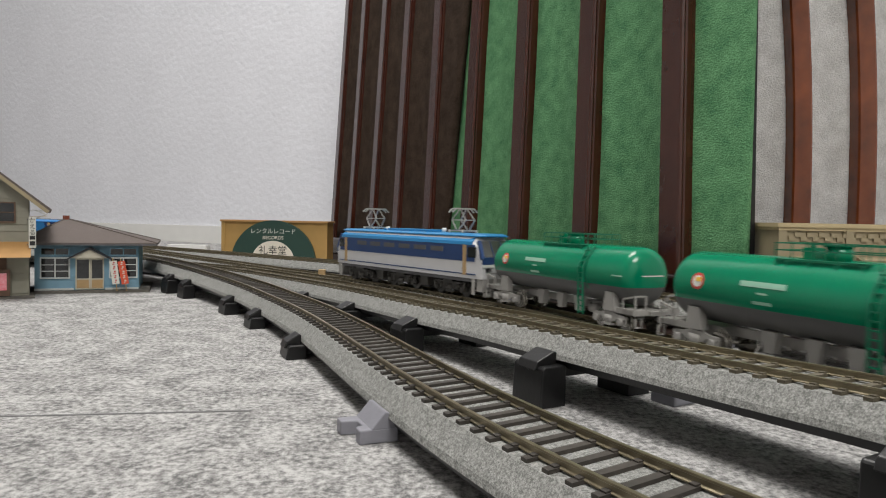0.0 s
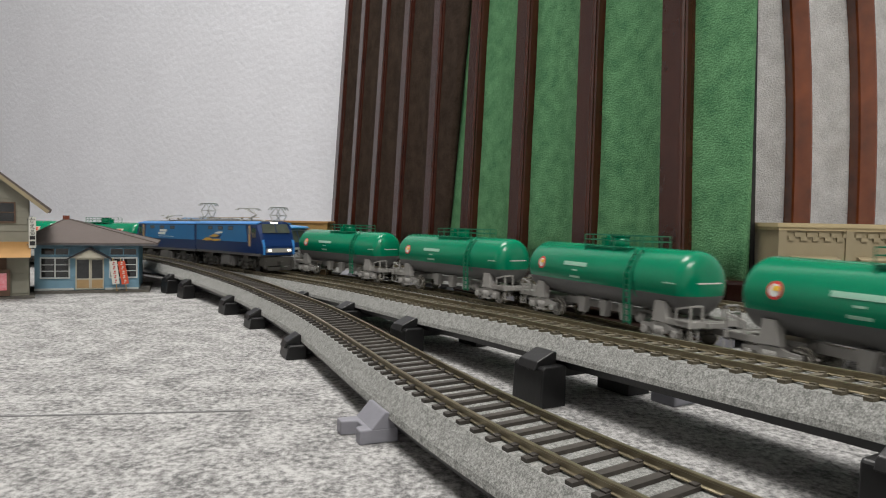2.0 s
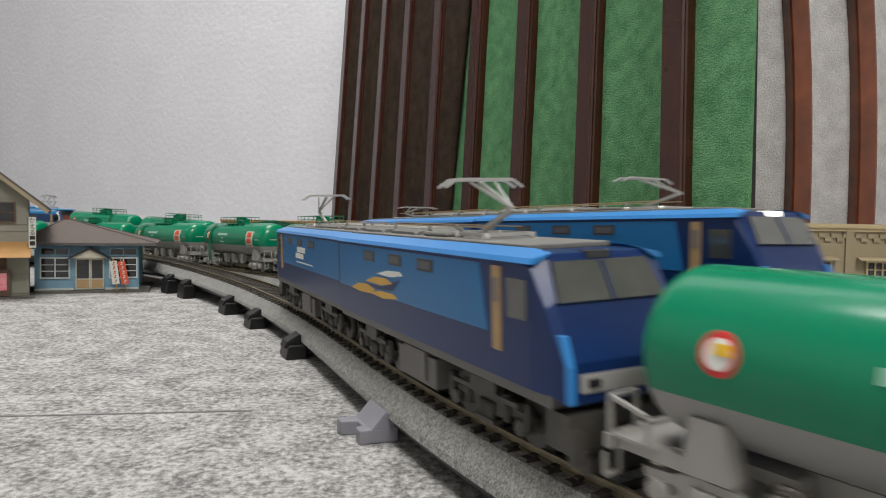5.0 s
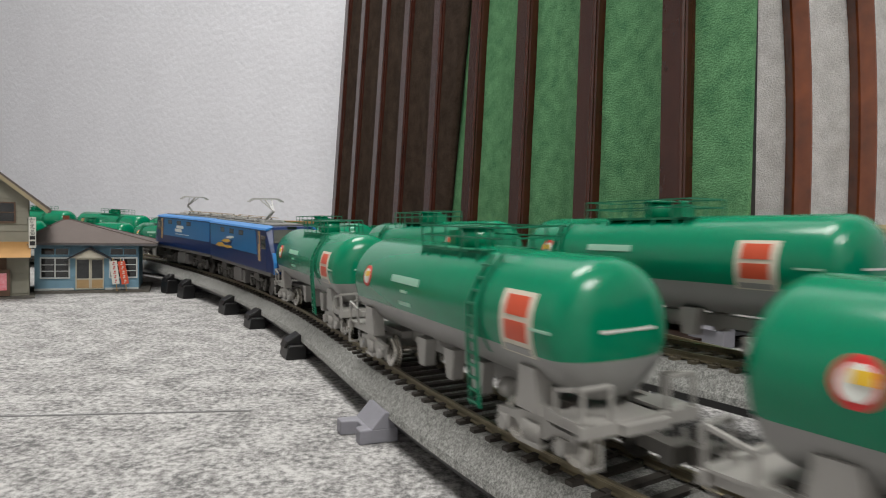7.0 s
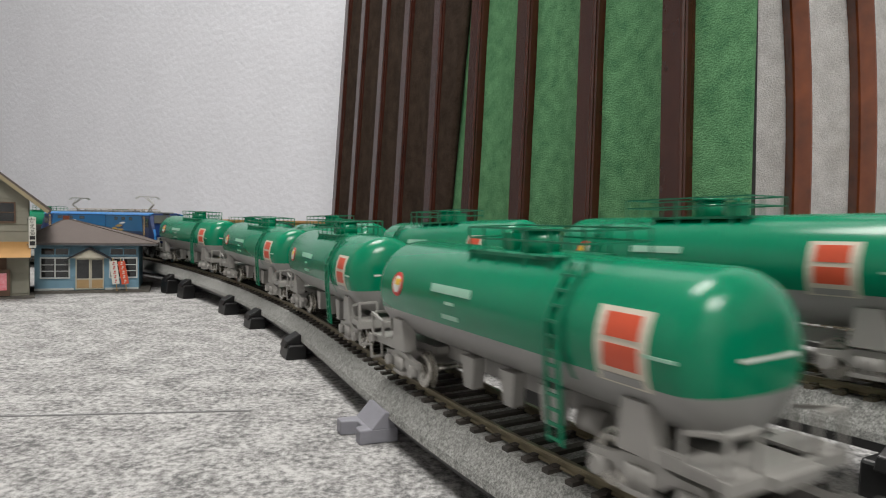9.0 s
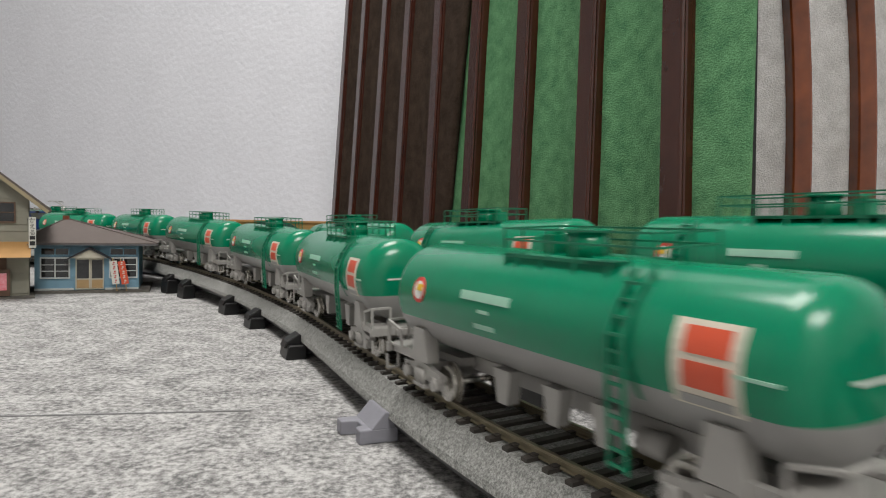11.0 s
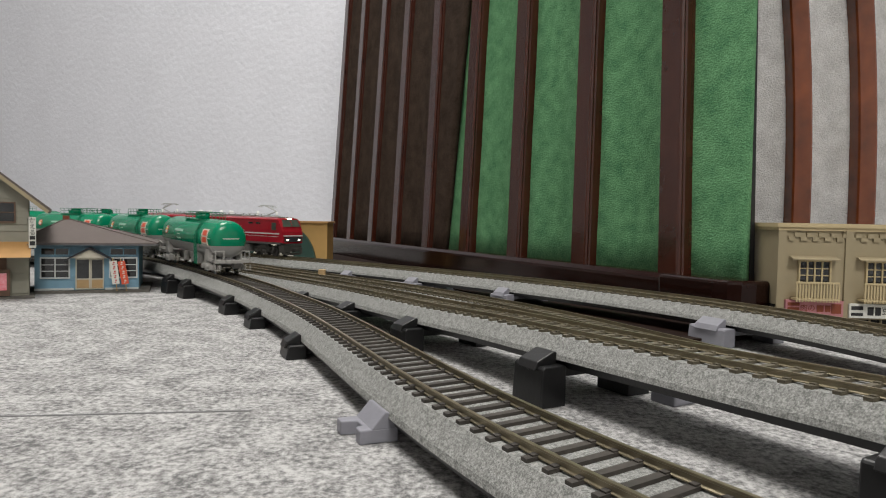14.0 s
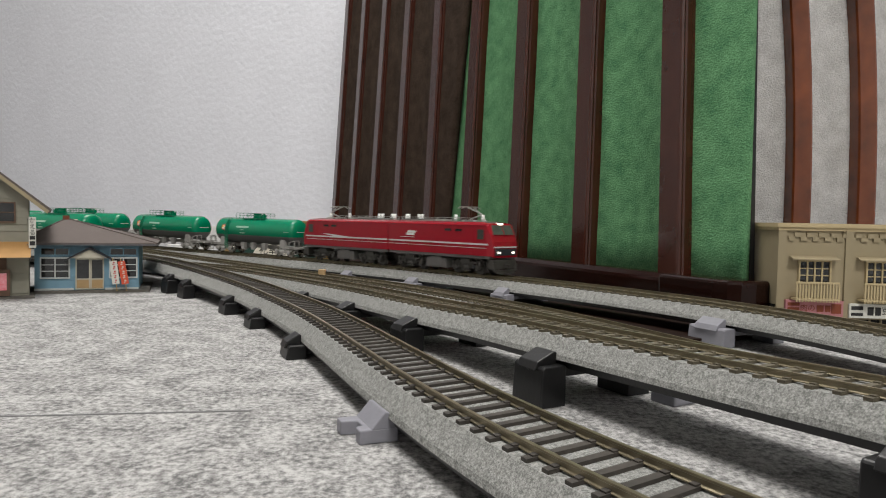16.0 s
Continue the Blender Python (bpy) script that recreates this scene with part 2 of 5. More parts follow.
class Line:
    """A track's centre line: a curve x(y) through the view, an arc beyond it, a straight run behind the camera."""

    def __init__(self, poly, y0, y1, radius, ext, back, height, bank=0.0, bend=0.0, pull=1.0):
        y = np.arange(y0, y1, STEP)
        x = np.polyval(poly, y)
        a = np.arctan(-np.gradient(x, y))
        x, y = x + np.cos(a) * 0.00825, y + np.sin(a) * 0.00825
        X, Y, h = list(x), list(y), a[-1]
        for _ in range(int(ext / STEP)):
            h += STEP / radius
            X.append(X[-1] - math.sin(h) * STEP)
            Y.append(Y[-1] + math.cos(h) * STEP)
        n = int(back / STEP)
        bx, by, h = [], [], a[0]
        px, py = X[0], Y[0]
        for i in range(n):
            h += bend * STEP * (i * STEP > 0.25)
            px, py = px + math.sin(h) * STEP, py - math.cos(h) * STEP
            bx.insert(0, px)
            by.insert(0, py)
        self.x, self.y = np.array(bx + X), np.array(by + Y)
        self.raw = np.concatenate([[0], np.cumsum(np.hypot(np.diff(self.x), np.diff(self.y)))]) - back
        # the far stretch is drawn in towards the middle of the room by the factor pull
        w = np.clip((-self.x / np.maximum(self.y, 0.05) - 0.17) / 0.28, 0, 1)
        k = 1 - (1 - pull) * w * w * (3 - 2 * w)
        self.x, self.y = self.x * k, self.y * k
        self.z = 0.072 - (0.072 - np.interp(self.raw, *zip(*height))) * k
        self.s = np.concatenate([[0], np.cumsum(np.hypot(np.diff(self.x), np.diff(self.y)))]) - back
        self.h = np.unwrap(np.arctan2(np.gradient(self.y), np.gradient(self.x)))
        self.bank = bank

    def along(self, s):
        """The way along the drawn-in line that answers to s on the raw one."""
        return float(np.interp(s, self.raw, self.s))

    def at(self, s, off=0.0, z=0.0):
        """The point at s along the line, off metres to its left, z above the rail's top."""
        x, y, h = np.interp(s, self.s, self.x), np.interp(s, self.s, self.y), np.interp(s, self.s, self.h)
        hz = np.interp(s, self.s, self.z)
        b = self.bank * float(np.clip((0.55 - s) / 0.25, 0, 1))
        return Vector((x - math.sin(h) * off, y + math.cos(h) * off, hz + z - b * off))

    def stand(self, s, wheelbase=0.09):
        """The pose of a vehicle whose middle stands at s: x along the line, y to its left, z up."""
        p, q = self.at(s - wheelbase / 2), self.at(s + wheelbase / 2)
        b = self.bank * float(np.clip((0.55 - s) / 0.25, 0, 1))
        d = q - p
        m = Matrix.Translation((p + q) / 2) @ d.to_track_quat("X", "Z").to_matrix().to_4x4()
        return m @ pose(0, 0, 0, -math.degrees(b), 0, 0)


LINE_NEAR = Line([2.8055, -5.6107, 3.4149, -1.2529, 0.1563], 0.13, 0.745, 0.58, 2.2, 2.3, [(0.36, 0.020), (0.66, 0.027)], 0.045)
LINE_RISING = Line([-0.5988, 0.5511, -0.7317, 0.2246], 0.172, 0.83, 0.64, 2.4, 2.7,
                   [(0.0, 0.0315), (0.02, 0.031), (0.116, 0.029), (0.175, 0.028), (0.235, 0.026), (0.35, 0.024), (0.5, 0.021), (0.62, 0.0195), (0.75, 0.0165), (0.95, 0.0135)], bend=0.12, pull=0.965)
LINE_LOW = Line([0.2844, -1.2792, 0.4137, 0.1], 0.37, 0.94, 0.9, 3.2, 1.6, [(0.45, 0.015), (0.62, 0.018), (0.75, 0.021), (0.95, 0.027), (1.2, 0.030)], bend=0.75, pull=0.94)
LINE_FAR = Line([0.7298, -2.2177, 0.9518, 0.1102], 0.33, 0.96, 1.0, 3.75, 0.9, [(0.0, 0.024), (0.9, 0.0245), (1.3, 0.028)], pull=0.95)


# ---------------------------------------------------------------- room
def structure(name, label, geo, material):
    ob = new(name, geo.mesh(name, material))
    return tagged(ob, label, "structure", kind="structure")


structure("floor", "grey mottled needle-felt carpet floor", Geo().box(-2.6, 2.6, -2.6, 2.75, -0.05, 0.0), M["carpet"])
# the seam where two carpet tiles meet
seam = Geo()
seam.bar((-0.62, 0.1620, -0.0001), (-0.070, 0.2485, -0.0001), 0.0011, 0.0008)
structure("floor_seam", "dark seam between two carpet tiles", seam, M["seam"])
# papered wall behind the layout, running away to one side
WALL_M = Matrix.Translation((-0.27, 1.60, 0)) @ Matrix.Rotation(math.atan2(-0.490, 0.872), 4, "Z")
wall_back = structure("wall_back", "pale grey embossed wallpaper wall", Geo().box(-2.5, 3.1, 0.0, 0.08, 0, 2.4), M["wall"])
wall_back.matrix_basis = WALL_M
board = structure("baseboard", "white painted baseboard along the papered wall", Geo().box(-2.5, 3.1, -0.008, -0.0005, 0, 0.045), M["white"])
board.matrix_basis = WALL_M
# unseen walls and ceiling, added to close the room and bounce the lamps
structure("wall_right", "unseen plain off-white wall that closes the room", Geo().box(2.5, 2.6, -2.6, 2.7, 0, 2.4), M["plain_wall"])
structure("wall_left", "unseen plain off-white wall that closes the room", Geo().box(-2.6, -2.5, -2.6, 2.7, 0, 2.4), M["plain_wall"])
structure("wall_front", "unseen plain off-white wall that closes the room", Geo().box(-2.5, 2.5, -2.6, -2.5, 0, 2.4), M["plain_wall"])
structure("ceiling", "unseen plain white ceiling that closes the room", Geo().box(-2.6, 2.6, -2.6, 2.75, 2.4, 2.45), M["white"])

# ---------------------------------------------------------------- tall slatted screens
SY = 1.36


def screen_at(i, back=0.0):
    """A place on the screen's foot line; i counts the posts from its far end."""
    p = Vector((SY * (-0.1595 + 0.036 * i), SY * (1 - 0.0749 * i), 0))
    return p + back * Vector((0.908, 0.420, 0))


ALONG = (screen_at(1) - screen_at(0)).normalized()


def post_geo(w, d, height, lean, bow):
    """A long post with a flat face, a rounded nose and a groove on its side."""
    g = Geo()
    prof = [(0, d), (0, 0.0015), (0.0012, 0.0), (w - 0.0032, 0.0), (w - 0.0014, 0.0006), (w - 0.0004, 0.0020), (w - 0.0010, 0.0034), (w - 0.0010, 0.0040), (w, 0.0052), (w + 0.0004, 0.0090), (w, d)]
    secs = []
    for k in range(13):
        z = 0.02 + (height - 0.02) * k / 12
        secs.append([(x + lean * z + bow * z * z, y, z) for x, y in prof])
    return g.loft(secs)


def screen(name, label, m, ln, height, felts, posts, width, wood):
    """A tall screen: felt panels puffed out between fanned posts; posts: (foot, lean, bow)."""
    root = thing(name, label, "folding screen", m)
    feet = [p[0] for p in posts]

    def skew(x, z):
        return float(np.interp(x, feet, [p[1] for p in posts])) * z + float(np.interp(x, feet, [p[2] for p in posts])) * z * z

    for x0, x1, y0, edge, mt, lbl in felts:
        g = Geo()
        secs = []
        n = 60
        for k in range(17):
            z = 0.02 + (height - 0.02) * k / 16
            row = []
            for j in range(n + 1):
                x = x0 + (x1 - x0) * j / n
                near = min(abs(x - p - width / 2) for p in feet)
                puff = 0.0085 * math.exp(-near * near / 0.0011)
                cut = max(0.0, min(1.0, (x - x1 + 0.03) / 0.03))
                row.append((x + skew(x, z) * (1 - cut) + cut * (skew(x, z) + edge * z), y0 - puff + 0.0006 * math.sin(x * 190 + z * 31), z))
            row += [(row[-1][0], y0 + 0.0035, z), (row[0][0], y0 + 0.0035, z)]
            secs.append(row)
        g.loft(secs, smooth=True)
        part("felt_panel", g, mt, root, lbl)
    for x, lean, bow in posts:
        ob = part("post", post_geo(width, 0.017, height, lean, bow), wood, root)
        ob.matrix_basis = Matrix.Translation((x, -0.004, 0))
    top = skew(ln / 2, height)
    part("top_rail", Geo().box(-0.03 + top, ln + top, 0.001, 0.03, height, height + 0.03), M["wood_base"], root)
    # added black board; its end gives the shaded gap beside the felt
    part("back_board", Geo().loft([[(o + skew(o, z), y, z) for o, y in ((feet[0], 0.0215), (ln - 0.012, 0.0215), (ln - 0.012, 0.026), (feet[0], 0.026))] for z in (0.02, height)]), M["dark"], root, "black board behind the felt that stands in for a shaded gap")
    return root


L9 = (screen_at(8.72) - screen_at(0)).length
FANNED = [(-0.0300, 0.0958, 0), (0.0796, 0.087, 0), (0.199, 0.0695, 0), (0.313, 0.047, 0), (0.4334, 0.0265, 0), (0.5507, 0.018, 0), (0.6692, -0.004, 0), (0.7889, -0.0224, 0), (0.9059, -0.051, 0)]
FACE = Matrix.Translation(screen_at(0)) @ Matrix.Rotation(math.atan2(ALONG.y, ALONG.x), 4, "Z")
wooden = screen("slatted_screen", "tall screen of dark brown posts over brown and green felt",
                FACE @ pose(0, 0, 0, -1.6, 0, 0), L9, 0.62,
                [(0.470, L9 - 0.012, 0.016, 0.02, M["green_felt"], "green felt"), (-0.030, 0.484, 0.0105, 0.085, M["brown_felt"], "dark brown felt with a frayed edge")],
                FANNED, 0.0235, M["wood"])
rail = Geo().prism([(-0.008, 0.0015), (-0.008, 0.0275), (-0.0075, 0.0300), (-0.005, 0.0335), (-0.002, 0.034), (0.022, 0.034), (0.022, 0.0015)], "x", -0.045, 0.925)
part("foot_rail", rail, M["wood_base"], wooden, "glossy dark brown foot rail")
end_block = Geo().prism([(0.922, -0.020), (0.976, -0.020), (0.986, -0.017), (0.992, -0.010), (0.994, 0.002), (0.992, 0.020), (0.922, 0.022)], "z", 0.0015, 0.0345)
bevelled(part("foot_block", end_block, M["wood_base"], wooden, "glossy dark brown rounded end block"), 0.003, 3)
# board that also paints the shade under and behind the far track
part("base_board", Geo().box(-0.045, 1.02, -0.088, 0.03, 0.0, 0.0015), M["board_dull"], wooden, "thin dark brown base board that also stands in for floor shade")
screen("slatted_screen", "tall screen of reddish brown posts over light grey felt",
       Matrix.Translation((0.276, 0.595, 0)) @ Matrix.Rotation(math.atan2(0.05, 0.444), 4, "Z"), 0.44, 0.40,
       [(-0.016, 0.44, 0.016, 0.0, M["grey_felt"], "light grey felt")],
       [(x, 0.0485, -0.289) for x in (0.0265, 0.0880, 0.152, 0.215, 0.280, 0.345, 0.405)], 0.0190, M["wood_red"])


# ---------------------------------------------------------------- tracks
def rows_of(line, s0, s1, step):
    n = max(2, int(round((s1 - s0) / step)))
    return [s0 + (s1 - s0) * k / n for k in range(n + 1)]


def track(name, label, line, s0, s1, sleeper_mat, near0, near1):
    root = thing(name, label, "model railway", group="model railway tracks")
    bed = [(-0.0184, -0.0112), (-0.0178, -0.0092), (-0.0131, -0.0030), (0.0131, -0.0030), (0.0178, -0.0092), (0.0184, -0.0112)]
    ss = rows_of(line, s0, s1, 0.012)
    g = Geo().loft([[line.at(s, o, z) for o, z in bed] for s in ss])
    part("roadbed", g, M["ballast"], root, "moulded grey speckled ballast roadbed")
    # solid black strip: the shade beneath the roadbed, built as a shape
    under = [(-0.0160, -0.0142), (-0.0168, -0.0110), (0.0168, -0.0110), (0.0160, -0.0142)]
    g = Geo().loft([[line.at(s, o, z) for o, z in under] for s in ss])
    part("underside", g, M["black_plastic"], root, "black strip under the roadbed that stands in for shade")
    for side in (-1, 1):
        c = side * 0.0088
        prof = [(c - 0.0008, -0.0024), (c - 0.0008, -0.0021), (c - 0.00030, -0.0018), (c - 0.00030, -0.0007), (c - 0.00055, -0.0005), (c - 0.00055, 0.0),
                (c + 0.00055, 0.0), (c + 0.00055, -0.0005), (c + 0.00030, -0.0007), (c + 0.00030, -0.0018), (c + 0.0008, -0.0021), (c + 0.0008, -0.0024)]
        g = Geo().loft([[line.at(s, o, z) for o, z in prof] for s in ss])
        part("rail", g, M["rail"], root, "brass-brown metal rail")
    pitch = 0.0078
    sl = Geo().box(-0.0012, 0.0012, -0.0129, 0.0129, -0.0036, -0.0020)
    for c in (-0.0088, 0.0088):
        sl.box(-0.0009, 0.0009, c - 0.0021, c + 0.0021, -0.0024, -0.0016)
    me = sl.mesh("sleeper", sleeper_mat)
    far = Geo()
    k = int(s0 / pitch)
    while k * pitch < s1 - 0.002:
        s = k * pitch
        k += 1
        m = line.stand(s, 0.01)
        if near0 <= s <= near1:
            ob = new("sleeper", me)
            ob.parent = root
            ob.matrix_basis = m
        else:
            far.box(-0.0012, 0.0012, -0.0129, 0.0129, -0.0036, -0.0020, m)
    rest = part("sleeper_rest", far, sleeper_mat, root)
    tagged(rest, kind="stuff")
    return root


def pier(line, s, material, label, foot=0.027, half=0.0085, clip=True, gap=0.0125, side=1):
    """A plastic track support: a block under the roadbed with a clip at its near side."""
    p = line.at(s)
    d = line.at(s + 0.005) - line.at(s - 0.005)
    m = Matrix.Translation((p.x, p.y, 0)) @ Matrix.Rotation(math.atan2(d.y, d.x), 4, "Z")
    root = thing("track_pier", label, "track support", m, group="track piers")
    top = p.z - gap - 0.0005
    beam = Geo().box(-half * 0.8, half * 0.8, -0.0180, 0.0180, max(0.0, top - 0.0045), top)
    part("cross_beam", beam, material, root)
    for sd in (1, -1):
        a, b = 0.0166, foot - 0.0018
        g = Geo().prism([(sd * a, 0), (sd * b, 0), (sd * (b - 0.0010), top - 0.0008), (sd * (b - 0.0018), top + 0.0002), (sd * a, top + 0.0002)], "x", -half, half)
        bevelled(part("leg", g, material, root), 0.0006)
    if clip:
        for sd in (1, -1):
            g = Geo().prism([(sd * 0.0192, top - 0.002), (sd * (foot - 0.0013), top - 0.0015), (sd * (foot - 0.0028), top + 0.0018), (sd * 0.0200, top + 0.0055), (sd * 0.0187, top + 0.0050)], "x", -half * 0.62, half * 0.62)
            bevelled(part("clip", g, material, root), 0.0004)
    return root


# ---------------------------------------------------------------- tank wagons
def capsule(r, x_end, dome, n=40, k=7):
    """Outline rings of a tank along x with rounded ends."""
    rings = [(-x_end + dome * (1 - math.cos(i / k * math.pi / 2)), r * max(0.03, math.sin(i / k * math.pi / 2) ** 0.72)) for i in range(k + 1)]
    return rings + [(-x, q) for x, q in reversed(rings)]


def shell(r, zc, x_end, dome, cut, upper):
    g = Geo()
    n = 48
    secs = []
    for x, q in capsule(r, x_end, dome):
        secs.append([(x, q * math.cos(k * math.tau / n), zc + q * math.sin(k * math.tau / n)) for k in range(n)])
    g.loft(secs, smooth=True)
    bm = bmesh.new()
    vs = [bm.verts.new(p) for p in g.v]
    for f in g.f:
        bm.faces.new([vs[i] for i in f])
    bmesh.ops.recalc_face_normals(bm, faces=bm.faces)
    geom = bm.verts[:] + bm.edges[:] + bm.faces[:]
    bmesh.ops.bisect_plane(bm, geom=geom, plane_co=(0, 0, cut), plane_no=(0, 0, 1), clear_inner=upper, clear_outer=not upper)
    for f in bm.faces:
        f.smooth = True
    return bm


def part_bm(name, bm, material, parent, label=""):
    me = bpy.data.meshes.new(name)
    bm.to_mesh(me)
    bm.free()
    me.materials.append(material)
    ob = new(name, me)
    ob.parent = parent
    if label:
        tagged(ob, label)
    return ob


TANK_R, TANK_Z, TANK_X = 0.0158, 0.0292, 0.0738


def side_plate(x0, x1, z0, z1, side, lift=0.0002, n=8):
    """A thin plate that hugs the tank's side."""
    g = Geo()
    secs = []
    for k in range(n + 1):
        z = z0 + (z1 - z0) * k / n
        y = math.sqrt(max(1e-9, TANK_R ** 2 - (z - TANK_Z) ** 2))
        nrm = Vector((0, y, z - TANK_Z)).normalized()
        secs.append([(x0, side * (y + nrm.y * lift), z + nrm.z * lift), (x1, side * (y + nrm.y * lift), z + nrm.z * lift),
                     (x1, side * (y - 0.0003), z), (x0, side * (y - 0.0003), z)])
    return g.loft(secs)


def side_disc(xc, zc, r, side, lift, n=28):
    g = Geo()
    top = []
    low = []
    for k in range(n):
        x, z = xc + r * math.cos(k * math.tau / n), zc + r * math.sin(k * math.tau / n)
        y = math.sqrt(TANK_R ** 2 - (z - TANK_Z) ** 2)
        top.append((x, side * (y + lift), z))
        low.append((x, side * (y - 0.0004), z))
    return g.loft([low, top])


def bogie(parent, x, dark=False, wheelbase=0.022, r=0.0054):
    root = new("bogie")
    root.parent = parent
    root.matrix_basis = pose(x, 0, 0)
    mt = M["bogie_dark"] if dark else M["frame_grey"]
    for sd in (1, -1):
        g = Geo()
        y0, y1 = sorted((sd * 0.0114, sd * 0.0132))
        h = wheelbase / 2
        g.prism([(-h - 0.0035, 0.0066), (-h + 0.0035, 0.0070), (-0.0045, 0.0050), (0.0045, 0.0050), (h - 0.0035, 0.0070), (h + 0.0035, 0.0066),
                 (h + 0.0035, 0.0084), (h - 0.0030, 0.0088), (0.0045, 0.0098), (-0.0045, 0.0098), (-h + 0.0030, 0.0088), (-h - 0.0035, 0.0084)], "y", y0, y1)
        for c in (-h, h):
            g.cyl((c, sd * 0.0120, 0.0054), (c, sd * 0.0146, 0.0054), 0.0019, 12)
            g.box(c - 0.0021, c + 0.0021, *sorted((sd * 0.0116, sd * 0.0138)), 0.0044, 0.0072)
            g.bar((c - 0.0036, sd * 0.0123, 0.0074), (c - 0.0030, sd * 0.0123, 0.0034), 0.0007)
        for c in (-0.0022, 0.0, 0.0022):
            g.cyl((c, sd * 0.0136, 0.0036), (c, sd * 0.0136, 0.0082), 0.0009, 8)
        g.box(-0.0042, 0.0042, *sorted((sd * 0.0116, sd * 0.0145)), 0.0028, 0.0038)
        if dark:
            for c in (-h - 0.0022, -h + 0.0062, h - 0.0062, h + 0.0022):
                g.cyl((c, sd * 0.0134, 0.0052), (c, sd * 0.0134, 0.0118), 0.0012, 8)
            g.box(-0.0060, 0.0060, *sorted((sd * 0.0120, sd * 0.0150)), 0.0096, 0.0138)
            g.bar((-h, sd * 0.0142, 0.0104), (h, sd * 0.0142, 0.0104), 0.0012)
        part("bogie_side", g, mt, root)
    g = Geo().box(-0.003, 0.003, -0.0112, 0.0112, 0.0050, 0.0100)
    part("bolster", g, mt, root)
    for c in (-wheelbase / 2, wheelbase / 2):
        g = Geo()
        for sd in (1, -1):
            g.cyl((c, sd * 0.0078, r), (c, sd * 0.0100, r), r, 22, r * 0.96)
            g.cyl((c, sd * 0.0072, r), (c, sd * 0.0078, r), r + 0.0008, 22)
            g.cyl((c, sd * 0.0100, r), (c, sd * 0.0104, r), r * 0.45, 14)
        g.cyl((c, -0.0078, r), (c, 0.0078, r), 0.0010, 8)
        part("wheelset", g, M["bogie_dark"] if dark else M["wheel"], root)
    return root


def tank_wagon(label, placard, grey, group):
    root = thing("tank_wagon", label, "tank wagon", group=group)
    body = part_bm("tank", shell(TANK_R, TANK_Z, TANK_X, 0.0085, 0.0238, True), M["green"], root, "glossy green tank barrel")
    part_bm("tank_belly", shell(TANK_R, TANK_Z, TANK_X, 0.0085, 0.0238, False), grey, root, "grey lower half of the tank")
    top = TANK_Z + TANK_R
    # walkway, domes and hand rails on top
    g = Geo().box(-0.024, 0.016, -0.0088, -0.0042, top - 0.0012, top - 0.0004).box(-0.024, 0.016, 0.0042, 0.0088, top - 0.0012, top - 0.0004)
    g.box(-0.024, -0.016, -0.0088, 0.0088, top - 0.0012, top - 0.0004).box(0.010, 0.016, -0.0088, 0.0088, top - 0.0012, top - 0.0004)
    for x in (-0.023, -0.012, 0.0, 0.010, 0.015):
        for sd in (1, -1):
            g.bar((x, sd * 0.0085, top - 0.001), (x, sd * 0.0105, top - 0.0055), 0.0007)
    for x in [-0.0235 + 0.0026 * k for k in range(16)]:
        g.box(x, x + 0.0007, 0.0066, 0.0090, top - 0.0030, top - 0.0011)
    part("walkway", g, M["green_dark"], body, "green grating walkway")
    g = Geo().cyl((-0.006, 0, top - 0.001), (-0.006, 0, top + 0.0050), 0.0052, 20, 0.0048).cyl((-0.006, 0, top + 0.0050), (-0.006, 0, top + 0.0058), 0.0056, 20)
    g.box(0.003, 0.008, -0.003, 0.003, top - 0.001, top + 0.0042).cyl((0.0055, 0, top + 0.004), (0.0055, 0, top + 0.0056), 0.0012, 8)
    part("manhole", g, M["green"], body)
    g = Geo()
    for sd in (1, -1):
        y = sd * 0.0088
        for h in (0.0030, 0.0058):
            g.bar((-0.036, y, top + h), (0.016, y, top + h), 0.00045)
        for x in (-0.036, -0.029, -0.022, -0.012, -0.002, 0.008, 0.016):
            g.bar((x, y, top - (0.004 if x < -0.025 else 0.0008)), (x, y, top + 0.0058), 0.00045)
    for x in (-0.036, 0.016):
        for h in (0.0030, 0.0058):
            g.bar((x, -0.0088, top + h), (x, 0.0088, top + h), 0.00045)
    part("handrail", g, M["green_dark"], body, "thin green wire handrail")
    # ladders
    for sd, lx in ((1, -0.0335), (-1, -0.046)):
        rails = []
        for dx in (-0.0022, 0.0022):
            pts = [(sd * 0.0090, top - 0.001), (sd * 0.0135, top - 0.0065), (sd * 0.0166, TANK_Z + 0.003), (sd * 0.0168, TANK_Z - 0.006), (sd * 0.0160, 0.0062)]
            rails.append(Geo().loft([[(lx + dx + a * 0.0004, y + b * 0.0004, z) for a, b in ((-1, -1), (1, -1), (1, 1), (-1, 1))] for y, z in pts]))
        ladder = part("ladder", rails[0], M["green_dark"], root, "green side ladder")
        part("ladder_rail", rails[1], M["green_dark"], ladder)
        for k in range(12):
            z = 0.0075 + k * 0.0031
            y = 0.0166 if z < TANK_Z + 0.003 else 0.0166 - (z - TANK_Z - 0.003) * 0.48
            part("rung", Geo().bar((lx - 0.0022, sd * y, z), (lx + 0.0022, sd * y, z), 0.0006), M["green_dark"], ladder)
        # saddle band beside the ladder
        g = side_plate(lx - 0.004, lx - 0.0024, 0.0205, top - 0.004, sd, 0.0001)
        part("band", g, M["green_dark"], body)
